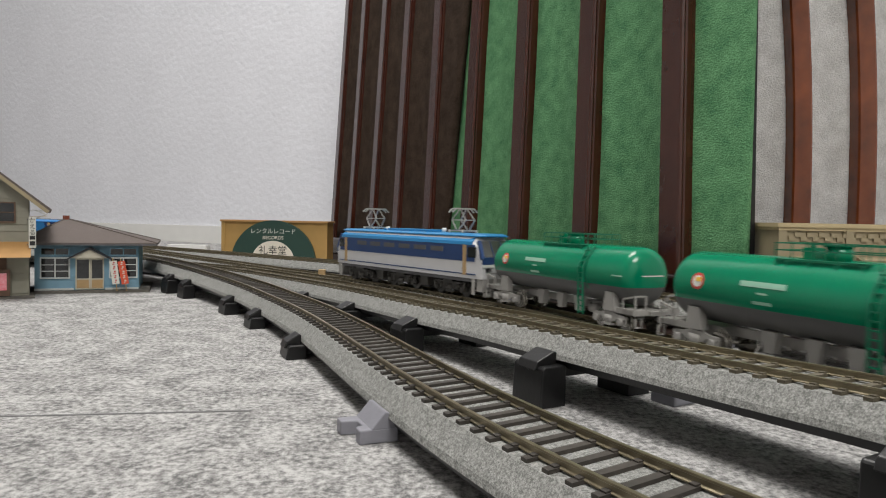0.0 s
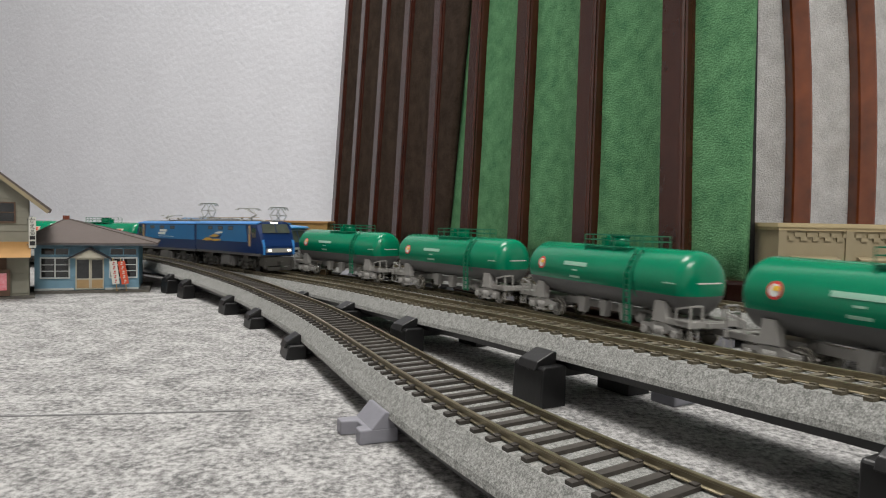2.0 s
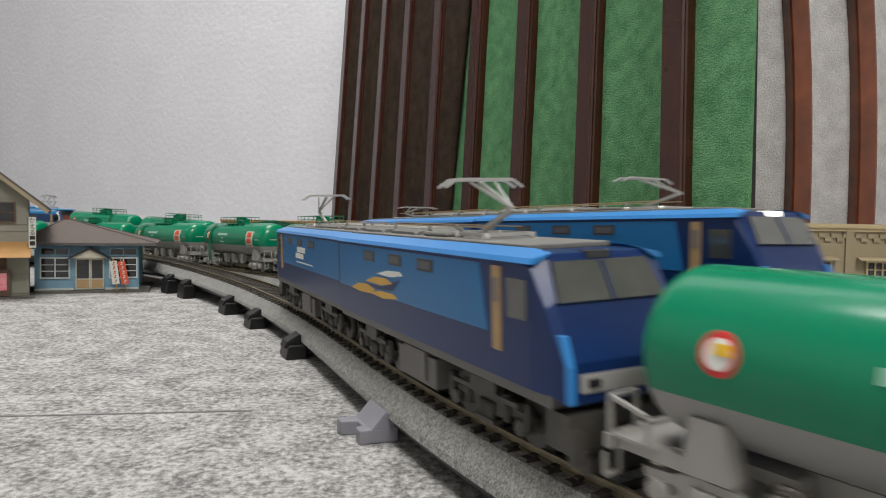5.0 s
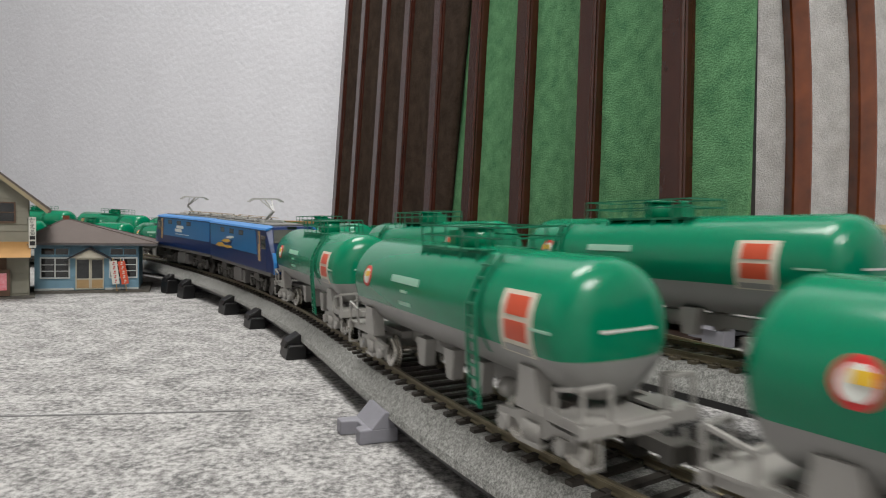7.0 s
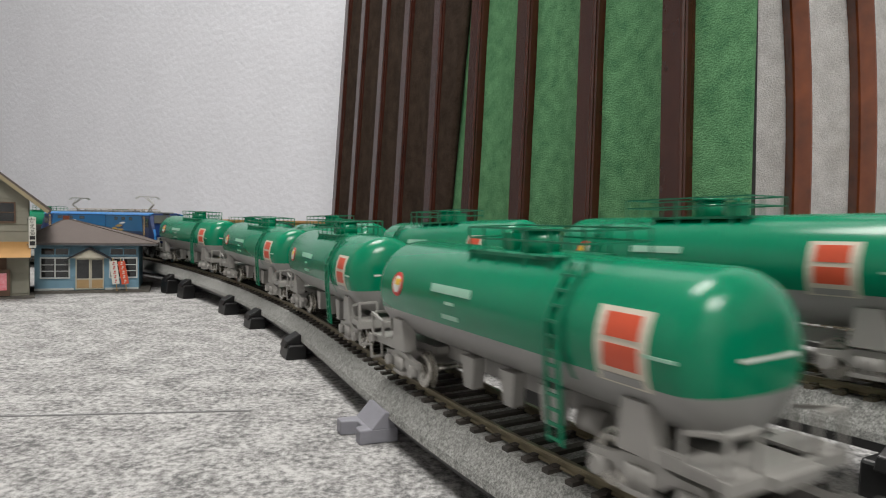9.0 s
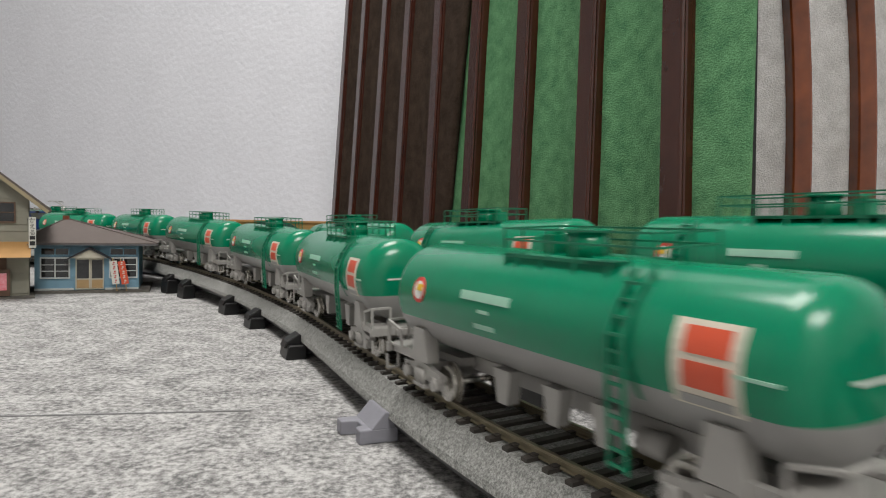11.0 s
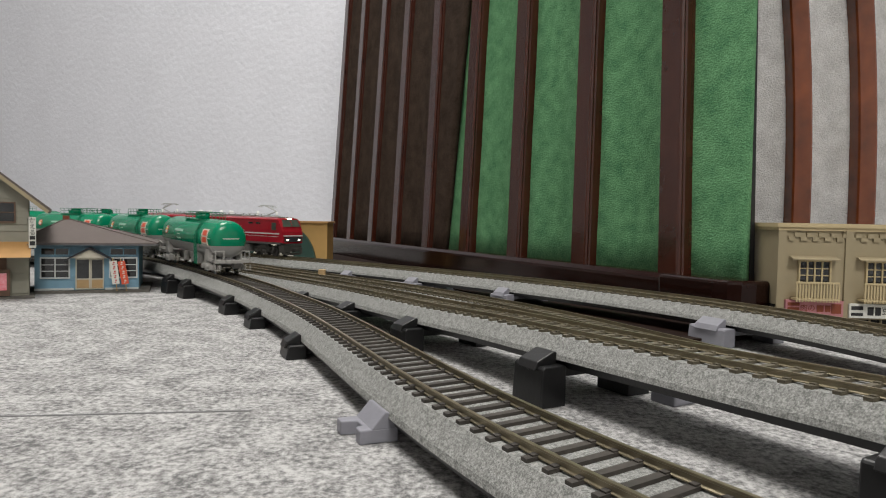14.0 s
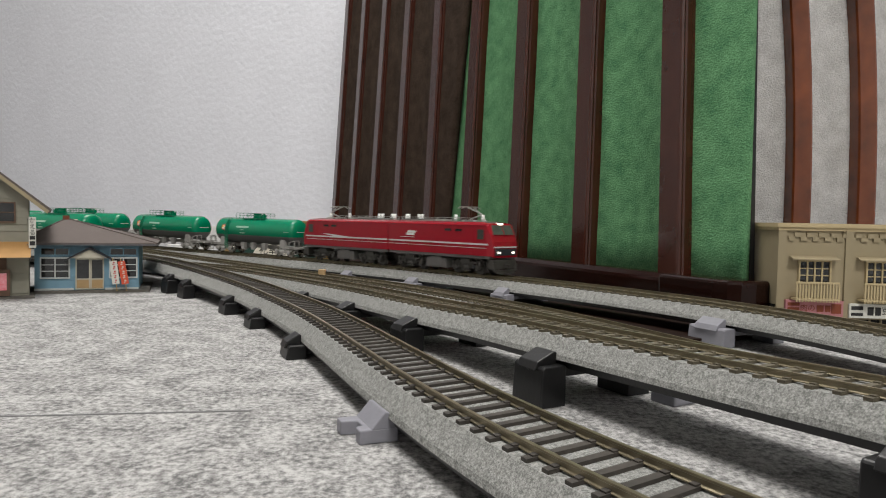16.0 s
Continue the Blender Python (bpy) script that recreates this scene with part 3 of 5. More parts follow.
    # marks: round badge, white bars for lettering, a red and white placard
    for sd in (1, -1):
        e = 0.0522 * sd
        disc = part("badge", side_disc(e, TANK_Z + 0.0032, 0.0037, sd, 0.00022), M["red_ring"], body, "red ring badge with a yellow and white middle")
        part("badge_centre", side_disc(e, TANK_Z + 0.0032, 0.0026, sd, 0.00034), M["white_mark"], disc)
        part("badge_stripe", side_plate(e - 0.0024, e + 0.0008, TANK_Z + 0.0030, TANK_Z + 0.0048, sd, 0.00050), M["yellow_mark"], disc)
        c = 0.016 * sd
        part("lettering_bar", side_plate(c - 0.0115, c + 0.0115, TANK_Z + 0.0034, TANK_Z + 0.0056, sd), M["pale_mark"], body, "pale lettering shown as a bar")
        part("lettering_bar", side_plate(c - 0.0028, c + 0.0022, TANK_Z + 0.0006, TANK_Z + 0.0014, sd), M["pale_mark"], body)
        part("lettering_bar", side_plate(c - 0.0050, c + 0.0044, TANK_Z - 0.0034, TANK_Z - 0.0022, sd), M["pale_mark"], body)
        w = -0.0635 * sd
        part("lettering_bar", side_plate(w - 0.004, w + 0.004, TANK_Z + 0.0002, TANK_Z + 0.0008, sd), M["pale_mark"], body)
        if placard:
            q = -0.0536 if sd > 0 else 0.0468
            board = part("placard", side_plate(q - 0.0072, q + 0.0072, TANK_Z - 0.0062, TANK_Z + 0.0080, sd), M["placard_cream"], body, "cream placard with two orange-red squares")
            part("placard_square", side_plate(q - 0.0050, q + 0.0046, TANK_Z + 0.0026, TANK_Z + 0.0070, sd, 0.00034), M["red_mark"], board)
            part("placard_square", side_plate(q - 0.0050, q + 0.0046, TANK_Z - 0.0030, TANK_Z + 0.0014, sd, 0.00034), M["red_mark"], board)
            part("placard_foot", side_plate(q - 0.0058, q + 0.0058, TANK_Z - 0.0058, TANK_Z - 0.0042, sd, 0.00034), M["tank_grey"], board)
    for e in (1, -1):
        part("end_stripe", Geo().bar((e * (TANK_X - 0.0002), -0.0070, TANK_Z + 0.0008), (e * (TANK_X - 0.0002), 0.0070, TANK_Z + 0.0008), 0.0006), M["white_mark"], body, "thin white stripe")
    # frame, saddles, end platforms
    for e in (1, -1):
        g = Geo()
        g.box(*sorted((e * 0.056, e * 0.078)), -0.0135, -0.0115, 0.0100, 0.0128).box(*sorted((e * 0.056, e * 0.078)), 0.0115, 0.0135, 0.0100, 0.0128)
        g.box(*sorted((e * 0.0768, e * 0.0782)), -0.0155, 0.0155, 0.0100, 0.0128)
        g.box(*sorted((e * 0.044, e * 0.080)), -0.006, 0.006, 0.0100, 0.0122)
        g.box(*sorted((e * 0.0665, e * 0.0765)), -0.0148, -0.0070, 0.0124, 0.0130).box(*sorted((e * 0.0665, e * 0.0765)), 0.0070, 0.0148, 0.0124, 0.0130)
        part("end_frame", g, M["frame_grey"], root, "light grey end frame")
        g = []
        for sd in (1, -1):
            a, b = sorted((sd * 0.0100, sd * 0.0142))
            g.append(Geo().prism([(e * 0.0505, 0.0105), (e * 0.0610, 0.0105), (e * 0.0590, 0.0205), (e * 0.0525, 0.0205)], "y", a, b))
        part("saddle", g, M["frame_grey"], root, "grey tank saddle")
        for sd in (1, -1):
            g = Geo()
            for y in (0.0075, 0.0145):
                g.bar((e * 0.0775, sd * y, 0.012), (e * 0.0775, sd * y, 0.0200), 0.0008)
            g.bar((e * 0.0775, sd * 0.0145, 0.0200), (e * 0.0775, sd * 0.0075, 0.0200), 0.0008)
            g.bar((e * 0.0775, sd * 0.0145, 0.0200), (e * 0.0680, sd * 0.0145, 0.0180), 0.0008)
            g.bar((e * 0.0680, sd * 0.0145, 0.0180), (e * 0.0680, sd * 0.0145, 0.0125), 0.0008)
            part("end_railing", g, M["frame_grey"], root, "light grey end railing")
            g = Geo()
            g.bar((e * 0.0785, sd * 0.0150, 0.0088), (e * 0.0785, sd * 0.0150, 0.0040), 0.0007)
            g.bar((e * 0.0785, sd * 0.0110, 0.0088), (e * 0.0785, sd * 0.0110, 0.0040), 0.0007)
            g.bar((e * 0.0785, sd * 0.0150, 0.0042), (e * 0.0785, sd * 0.0110, 0.0042), 0.0007)
            part("step", g, M["frame_grey"], root, "light grey step")
        g = Geo().box(*sorted((e * 0.0780, e * 0.0870)), -0.0016, 0.0016, 0.0072, 0.0100).box(*sorted((e * 0.0860, e * 0.0900)), -0.0030, 0.0030, 0.0066, 0.0106)
        part("coupler", g, M["bogie_dark"], root, "black knuckle coupler")
    for x, w in ((-0.022, 0.004), (-0.004, 0.0035), (0.017, 0.004)):
        for y0, y1 in ((0.0060, 0.0096), (-0.0096, -0.0060)):
            part("hopper_pipe", Geo().prism([(x - w, 0.0148), (x + w, 0.0148), (x + w * 0.6, 0.0060), (x - w * 0.6, 0.0060)], "y", y0, y1), M["frame_grey"], root)
    part("air_tank", Geo().cyl((-0.036, 0.004, 0.0085), (-0.028, 0.004, 0.0085), 0.0028, 12), M["frame_grey"], root, "grey air reservoir")
    part("centre_sill", Geo().bar((-0.045, 0, 0.0105), (0.045, 0, 0.0105), 0.003, 0.004), M["frame_grey"], root)
    bogie(root, 0.0555)
    bogie(root, -0.0555)
    root.scale = (0.96, 1, 1)
    return root


# ---------------------------------------------------------------- locomotives
def ring(x, w, z0, zs, wr, zt):
    return [(x, -w, z0), (x, -w, zs), (x, -wr, zt), (x, wr, zt), (x, w, zs), (x, w, z0)]


def flank(x0, x1, z0, z1, y, t=0.00025):
    return [Geo().box(x0, x1, y - 0.0004, y + t, z0, z1), Geo().box(x0, x1, -y - t, -y + 0.0004, z0, z1)]


def pantograph(parent, x, up, kind, rise=1.0):
    """Raised single-arm or folded diamond current collector on a roof at height up."""
    root = new("pantograph")
    root.parent = parent
    root.matrix_basis = pose(x, 0, up) @ Matrix.Diagonal((1, 1, rise, 1))
    g = Geo()
    for sd in (1, -1):
        g.bar((-0.009, sd * 0.007, 0.0012), (0.009, sd * 0.007, 0.0012), 0.0009)
        for e in (-0.008, 0.008):
            g.cyl((e, sd * 0.007, -0.001), (e, sd * 0.007, 0.0016), 0.0011, 8)
    g.bar((-0.008, -0.007, 0.0012), (-0.008, 0.007, 0.0012), 0.0009).bar((0.008, -0.007, 0.0012), (0.008, 0.007, 0.0012), 0.0009)
    part("base", g, M["panto"], root)
    g = Geo()
    if kind == "single":
        g.bar((-0.006, 0, 0.002), (0.010, 0, 0.0080), 0.0013).bar((0.010, 0, 0.0080), (-0.008, 0, 0.0160), 0.0010)
        for sd in (1, -1):
            g.bar((0.010, 0, 0.0080), (-0.006, sd * 0.004, 0.0158), 0.0006)
        hx, hz = -0.007, 0.0165
    else:
        for sd in (1, -1):
            y = sd * 0.0055
            g.bar((-0.0015, y, 0.002), (-0.0085, y * 0.8, 0.0075), 0.0008).bar((0.0015, y, 0.002), (0.0085, y * 0.8, 0.0075), 0.0008)
            g.bar((-0.0085, y * 0.8, 0.0075), (-0.001, y * 0.6, 0.0135), 0.0007).bar((0.0085, y * 0.8, 0.0075), (0.001, y * 0.6, 0.0135), 0.0007)
        g.bar((-0.0085, -0.0045, 0.0075), (0.0085, 0.0045, 0.0075), 0.0006).bar((-0.0085, -0.0045, 0.0075), (-0.0085, 0.0045, 0.0075), 0.0006).bar((0.0085, -0.0045, 0.0075), (0.0085, 0.0045, 0.0075), 0.0006)
        hx, hz = 0.0, 0.0142
    part("arm", g, M["panto"], root)
    g = Geo()
    for dx in (-0.0022, 0.0022):
        g.bar((hx + dx, -0.009, hz), (hx + dx, 0.009, hz), 0.0009)
        for sd in (1, -1):
            g.bar((hx + dx, sd * 0.009, hz), (hx + dx, sd * 0.0125, hz - 0.0022), 0.0008)
    for y in (-0.005, 0.005):
        g.bar((hx - 0.0022, y, hz), (hx + 0.0022, y, hz), 0.0007)
    part("collector_head", g, M["panto"], root)
    return root


def loco_bogie(parent, x, wheelbase=0.030):
    return bogie(parent, x, True, wheelbase, 0.0062)


def twin_unit(style, joint_first, lit, group, label, rise=1.0):
    """One half of a twin electric locomotive; x runs from the joint (0) to the cab (0.150)."""
    root = thing("locomotive_unit", label, "locomotive", group=group)
    W = 0.0172
    lo, hi = 0.0172, 0.0440
    main = M["navy"] if style == "blue" else M["red_body"]
    nose = (0.1375, 0.1425, 0.1452) if style == "blue" else (0.1405, 0.1450, 0.1472)
    g = Geo()
    g.loft([ring(0.0008, W, lo, hi, 0.0135, 0.0462), ring(0.132, W, lo, hi, 0.0135, 0.0462), ring(nose[0], W, lo, hi - 0.0006, 0.0130, 0.0460),
            ring(nose[1], W * 0.97, lo, 0.0350, 0.0140, 0.0365), ring(nose[2], W * 0.95, lo, 0.0290, 0.0140, 0.0300), ring(0.1478, W * 0.92, lo - 0.001, 0.0240, 0.0140, 0.0246), ring(0.1480, W * 0.91, lo - 0.001, 0.0170, 0.0140, 0.0175)])
    body = bevelled(part("body", g, main, root, "glossy navy body" if style == "blue" else "glossy crimson body"), 0.0008)
    # roof: coloured cove and grey deck
    g = []
    for sd in (1, -1):
        g.append(Geo().loft([[(x, sd * 0.0122, zt), (x, sd * 0.0170, 0.0452), (x, sd * 0.0177, 0.0440), (x, sd * 0.0160, 0.0440)] for x, zt in ((0.0010, 0.0469), (0.1330, 0.0469), (0.1385, 0.0462))]))
    part("roof_cove", g, M["sky_blue"] if style == "blue" else M["red_body"], body)
    g = Geo().box(0.004, 0.128, -0.0118, 0.0118, 0.0460, 0.0475)
    deck = bevelled(part("roof_deck", g, M["roof_grey"], body, "grey roof deck"), 0.0004)
    for a, b, w, h in (((0.064, 0.080, 0.0085, 0.0488),) if style == "blue" else ((0.040, 0.060, 0.0085, 0.0492), (0.010, 0.030, 0.0080, 0.0488))):
        bevelled(part("equipment_cover", Geo().box(a, b, -w, w, 0.0474, h), M["roof_grey"], deck, "grey roof equipment cover"), 0.0008)
    for x in () if style == "blue" else (0.064, 0.068, 0.072):
        part("roof_duct", Geo().box(x, x + 0.002, -0.0095, 0.0095, 0.0474, 0.0490), M["panto"], deck)
    if style == "blue":
        for x0 in (0.0060, 0.0360):
            box = part("louvre_box", Geo().loft([ring(x0 + dx, 0.0082, 0.0474, 0.0484 - dz, 0.0068, 0.0494 - dz) for dx, dz in ((0, 0.0008), (0.002, 0), (0.020, 0), (0.022, 0.0008))]), M["roof_grey"], body, "grey louvred roof box")
            for j in range(5):
                part("louvre", Geo().box(x0 + 0.002 + j * 0.004, x0 + 0.0044 + j * 0.004, -0.0066, 0.0066, 0.0490, 0.0497), M["louvre"], box)
    g = Geo()
    for y in (-0.005, 0.005):
        g.bar((0.006, y, 0.0506), (0.100, y, 0.0506), 0.00035)
        for x in (0.008, 0.033, 0.062, 0.084):
            part("bar_stand", Geo().cyl((x, y, 0.0472), (x, y, 0.0505), 0.0007, 8), M["roof_grey"], body)
    if style == "red":
        for x, y in ((0.006, 0.003), (0.016, -0.003), (0.024, 0.004), (0.036, -0.002), (0.080, 0.003), (0.122, -0.003)):
            part("insulator", Geo().cyl((x, y, 0.0470), (x, y, 0.0535), 0.0015, 12).cyl((x, y, 0.0490), (x, y, 0.0500), 0.0019, 12), M["white"], body, "white porcelain insulator")
    part("roof_conductor", g, M["copper_bar"] if style == "blue" else M["panto"], body, "conductor bars on insulators")
    # cab: windscreen, side window, door
    g = Geo()
    a, b = nose[0] + 0.0016, nose[1] + 0.0010
    g.add([(a, -0.0126, 0.0444), (a, 0.0126, 0.0444), (b, 0.0140, 0.0362), (b, -0.0140, 0.0362),
           (a - 0.002, -0.0126, 0.0442), (a - 0.002, 0.0126, 0.0442), (b - 0.002, 0.0140, 0.0360), (b - 0.002, -0.0140, 0.0360)],
          [(0, 1, 2, 3), (7, 6, 5, 4), (0, 4, 5, 1), (1, 5, 6, 2), (2, 6, 7, 3), (3, 7, 4, 0)])
    ws = part("windscreen", g, M["cab_glass"], body, "raked windscreen over a pale cab")
    part("screen_pillar", Geo().bar((a, 0, 0.0444), (b, 0, 0.0362), 0.0006), main, ws)
    part("side_window", flank(0.1290, 0.1366, 0.0318, 0.0405, W, 0.00030), M["cab_glass"], body)
    if style == "blue":
        part("side_panel", [Geo().prism([(0.0035, 0.0272), (0.1200, 0.0272), (0.1165, 0.0430), (0.0035, 0.0430)], "y", *sorted((sd * (W - 0.0004), sd * (W + 0.0002)))) for sd in (1, -1)], M["mid_blue"], body, "bright blue side panel with a raked front edge")
        for x in ((0.0955, 0.0715, 0.0465) if joint_first else (0.033, 0.057, 0.080)):
            part("side_vent", flank(x, x + 0.0105, 0.0383, 0.0418, W, 0.00036), M["bogie_dark"], body, "dark framed side vent")
            part("vent_louvre", flank(x + 0.0012, x + 0.0093, 0.0390, 0.0411, W, 0.0005), M["skirt_grey"], body, "grey vent louvre")
        door = part("cab_door", flank(0.1225, 0.1262, 0.0235, 0.0428, W, 0.00040), M["tan"], body, "tan-painted cab door")
        part("door_window", flank(0.1234, 0.1253, 0.0345, 0.0402, W, 0.0006), M["roof_grey"], door)
        part("corner_panel", [Geo().prism([(0.1470, 0.0165), (0.1486, 0.0165), (0.1484, 0.0240), (0.1462, 0.0300), (0.1448, 0.0300)], "y", sd * 0.0138, sd * 0.0158) for sd in (1, -1)], M["sky_blue"], body, "light blue corner panel")
        part("nose_band", Geo().box(0.1465, 0.1486, -0.0125, 0.0125, 0.0185, 0.0222), M["frame_grey"], body, "pale nose band")
        if joint_first:   # lettering and stripe
            part("lettering_bar", flank(0.0690, 0.0860, 0.0318, 0.0345, W, 0.00040), M["white_mark"], body, "white lettering shown as bars")
            part("lettering_bar", flank(0.0650, 0.0825, 0.0350, 0.0376, W, 0.00040), M["white_mark"], body)
            part("lettering_bar", flank(0.050, 0.085, 0.0296, 0.0301, W, 0.00040), M["white_mark"], body)
        else:
            for n, feather in enumerate((((0.018, 0.0272), (0.027, 0.0296), (0.036, 0.0300), (0.044, 0.0286), (0.038, 0.0270), (0.028, 0.0266)),
                                         ((0.034, 0.0310), (0.044, 0.0332), (0.054, 0.0335), (0.060, 0.0322), (0.050, 0.0308)),
                                         ((0.038, 0.0272), (0.048, 0.0288), (0.060, 0.0290), (0.064, 0.0278), (0.052, 0.0266)),
                                         ((0.046, 0.0345), (0.056, 0.0362), (0.066, 0.0366), (0.068, 0.0354), (0.058, 0.0342)))):
                part("emblem_feather", [Geo().prism(feather, "y", *sorted((sd * (W - 0.0003), sd * (W + 0.0004)))) for sd in (1, -1)], M["emblem_yellow"] if n != 3 else M["white_mark"], body, "yellow wing emblem")
            part("emblem_shade", [Geo().prism(((0.032, 0.0302), (0.050, 0.0304), (0.066, 0.0340), (0.060, 0.0300), (0.046, 0.0292)), "y", *sorted((sd * (W - 0.0003), sd * (W + 0.00032)))) for sd in (1, -1)], M["navy"], body)
    else:
        part("side_stripe", flank(0.0022, 0.1420, 0.0268, 0.0282, W, 0.00030), M["ivory"], body, "white waist stripe")
        part("side_stripe", flank(0.0022, 0.1400, 0.0240, 0.0244, W, 0.00030), M["ivory"], body)
        if joint_first:
            part("side_flash", Geo().prism([(0.062, 0.0282), (0.090, 0.0282), (0.112, 0.0308), (0.100, 0.0306)], "y", W, W + 0.0003), M["ivory"], body)
        else:
            part("lettering_bar", flank(0.030, 0.042, 0.0330, 0.0352, W, 0.00040), M["white_mark"], body, "white lettering shown as bars")
            part("lettering_bar", flank(0.032, 0.044, 0.0354, 0.0374, W, 0.00040), M["white_mark"], body)
            part("lettering_bar", flank(0.020, 0.042, 0.0310, 0.0314, W, 0.00040), M["white_mark"], body)
        for x in (0.086, 0.100):
            part("side_vent", flank(x, x + 0.0085, 0.0385, 0.0405, W, 0.00036), M["glass_dark"], body)
        part("cab_door", flank(0.1205, 0.1240, 0.0175, 0.0400, W, 0.00020), M["red_body"], body)
        part("nose_band", Geo().box(0.1462, 0.1486, -0.0150, 0.0150, 0.0246, 0.0258), M["ivory"], body)
        part("lamp_panel", Geo().box(0.1465, 0.1488, -0.0140, 0.0140, 0.0180, 0.0236), M["dark_roof"], body)
    lm = M["lamp_on"] if lit else M["glass_dark"]
    for y in (-0.0095, 0.0095):
        part("headlight", Geo().box(0.1478, 0.1492, y - 0.0014, y + 0.0014, 0.0196, 0.0213), lm, body, "lit headlight" if lit else "unlit headlight")
    part("top_light", Geo().box(nose[0] - 0.0023, nose[0] + 0.0009, -0.0032, 0.0032, 0.0446, 0.0462), lm, body, "lit marker lamp over the windscreen" if lit else "unlit lamp over the windscreen")
    part("gangway", Geo().box(-0.0022, 0.0010, -0.0090, 0.0090, 0.0165, 0.0415), M["bogie_dark"], root, "black gangway bellows")
    part("inner_coupler", Geo().box(-0.0022, 0.0060, -0.0030, 0.0030, 0.0070, 0.0125), M["bogie_dark"], root, "black inner coupler")
    # skirt, gear and bogies
    part("skirt", Geo().box(0.0025, 0.1440, -W + 0.0006, W - 0.0006, 0.0148, 0.0176), M["loco_skirt"], root, "grey underframe skirt")
    g = Geo().box(0.058, 0.086, -0.0150, 0.0150, 0.0040, 0.0128).box(0.064, 0.080, -0.0158, 0.0158, 0.0055, 0.0140)
    part("equipment_box", g, M["loco_skirt"], root, "grey underfloor equipment box")
    g = Geo().box(0.1400, 0.1475, -0.0150, 0.0150, 0.0060, 0.0140).box(0.1465, 0.1495, -0.0120, 0.0120, 0.0022, 0.0052).bar((0.144, 0, 0.009), (0.1540, 0, 0.009), 0.003)
    g.box(0.1475, 0.149, -0.0150, -0.0120, 0.0040, 0.0110).box(0.1475, 0.149, 0.0120, 0.0150, 0.0040, 0.0110)
    part("pilot", g, M["bogie_dark"], root, "black snowplough and buffer beam")
    root.scale = (1.045 if style == "blue" else 0.95, 1, 1)
    loco_bogie(root, 0.032)
    loco_bogie(root, 0.112)
    pantograph(root, 0.094 if style == "blue" else 0.108, 0.0475, "single", rise)
    return root


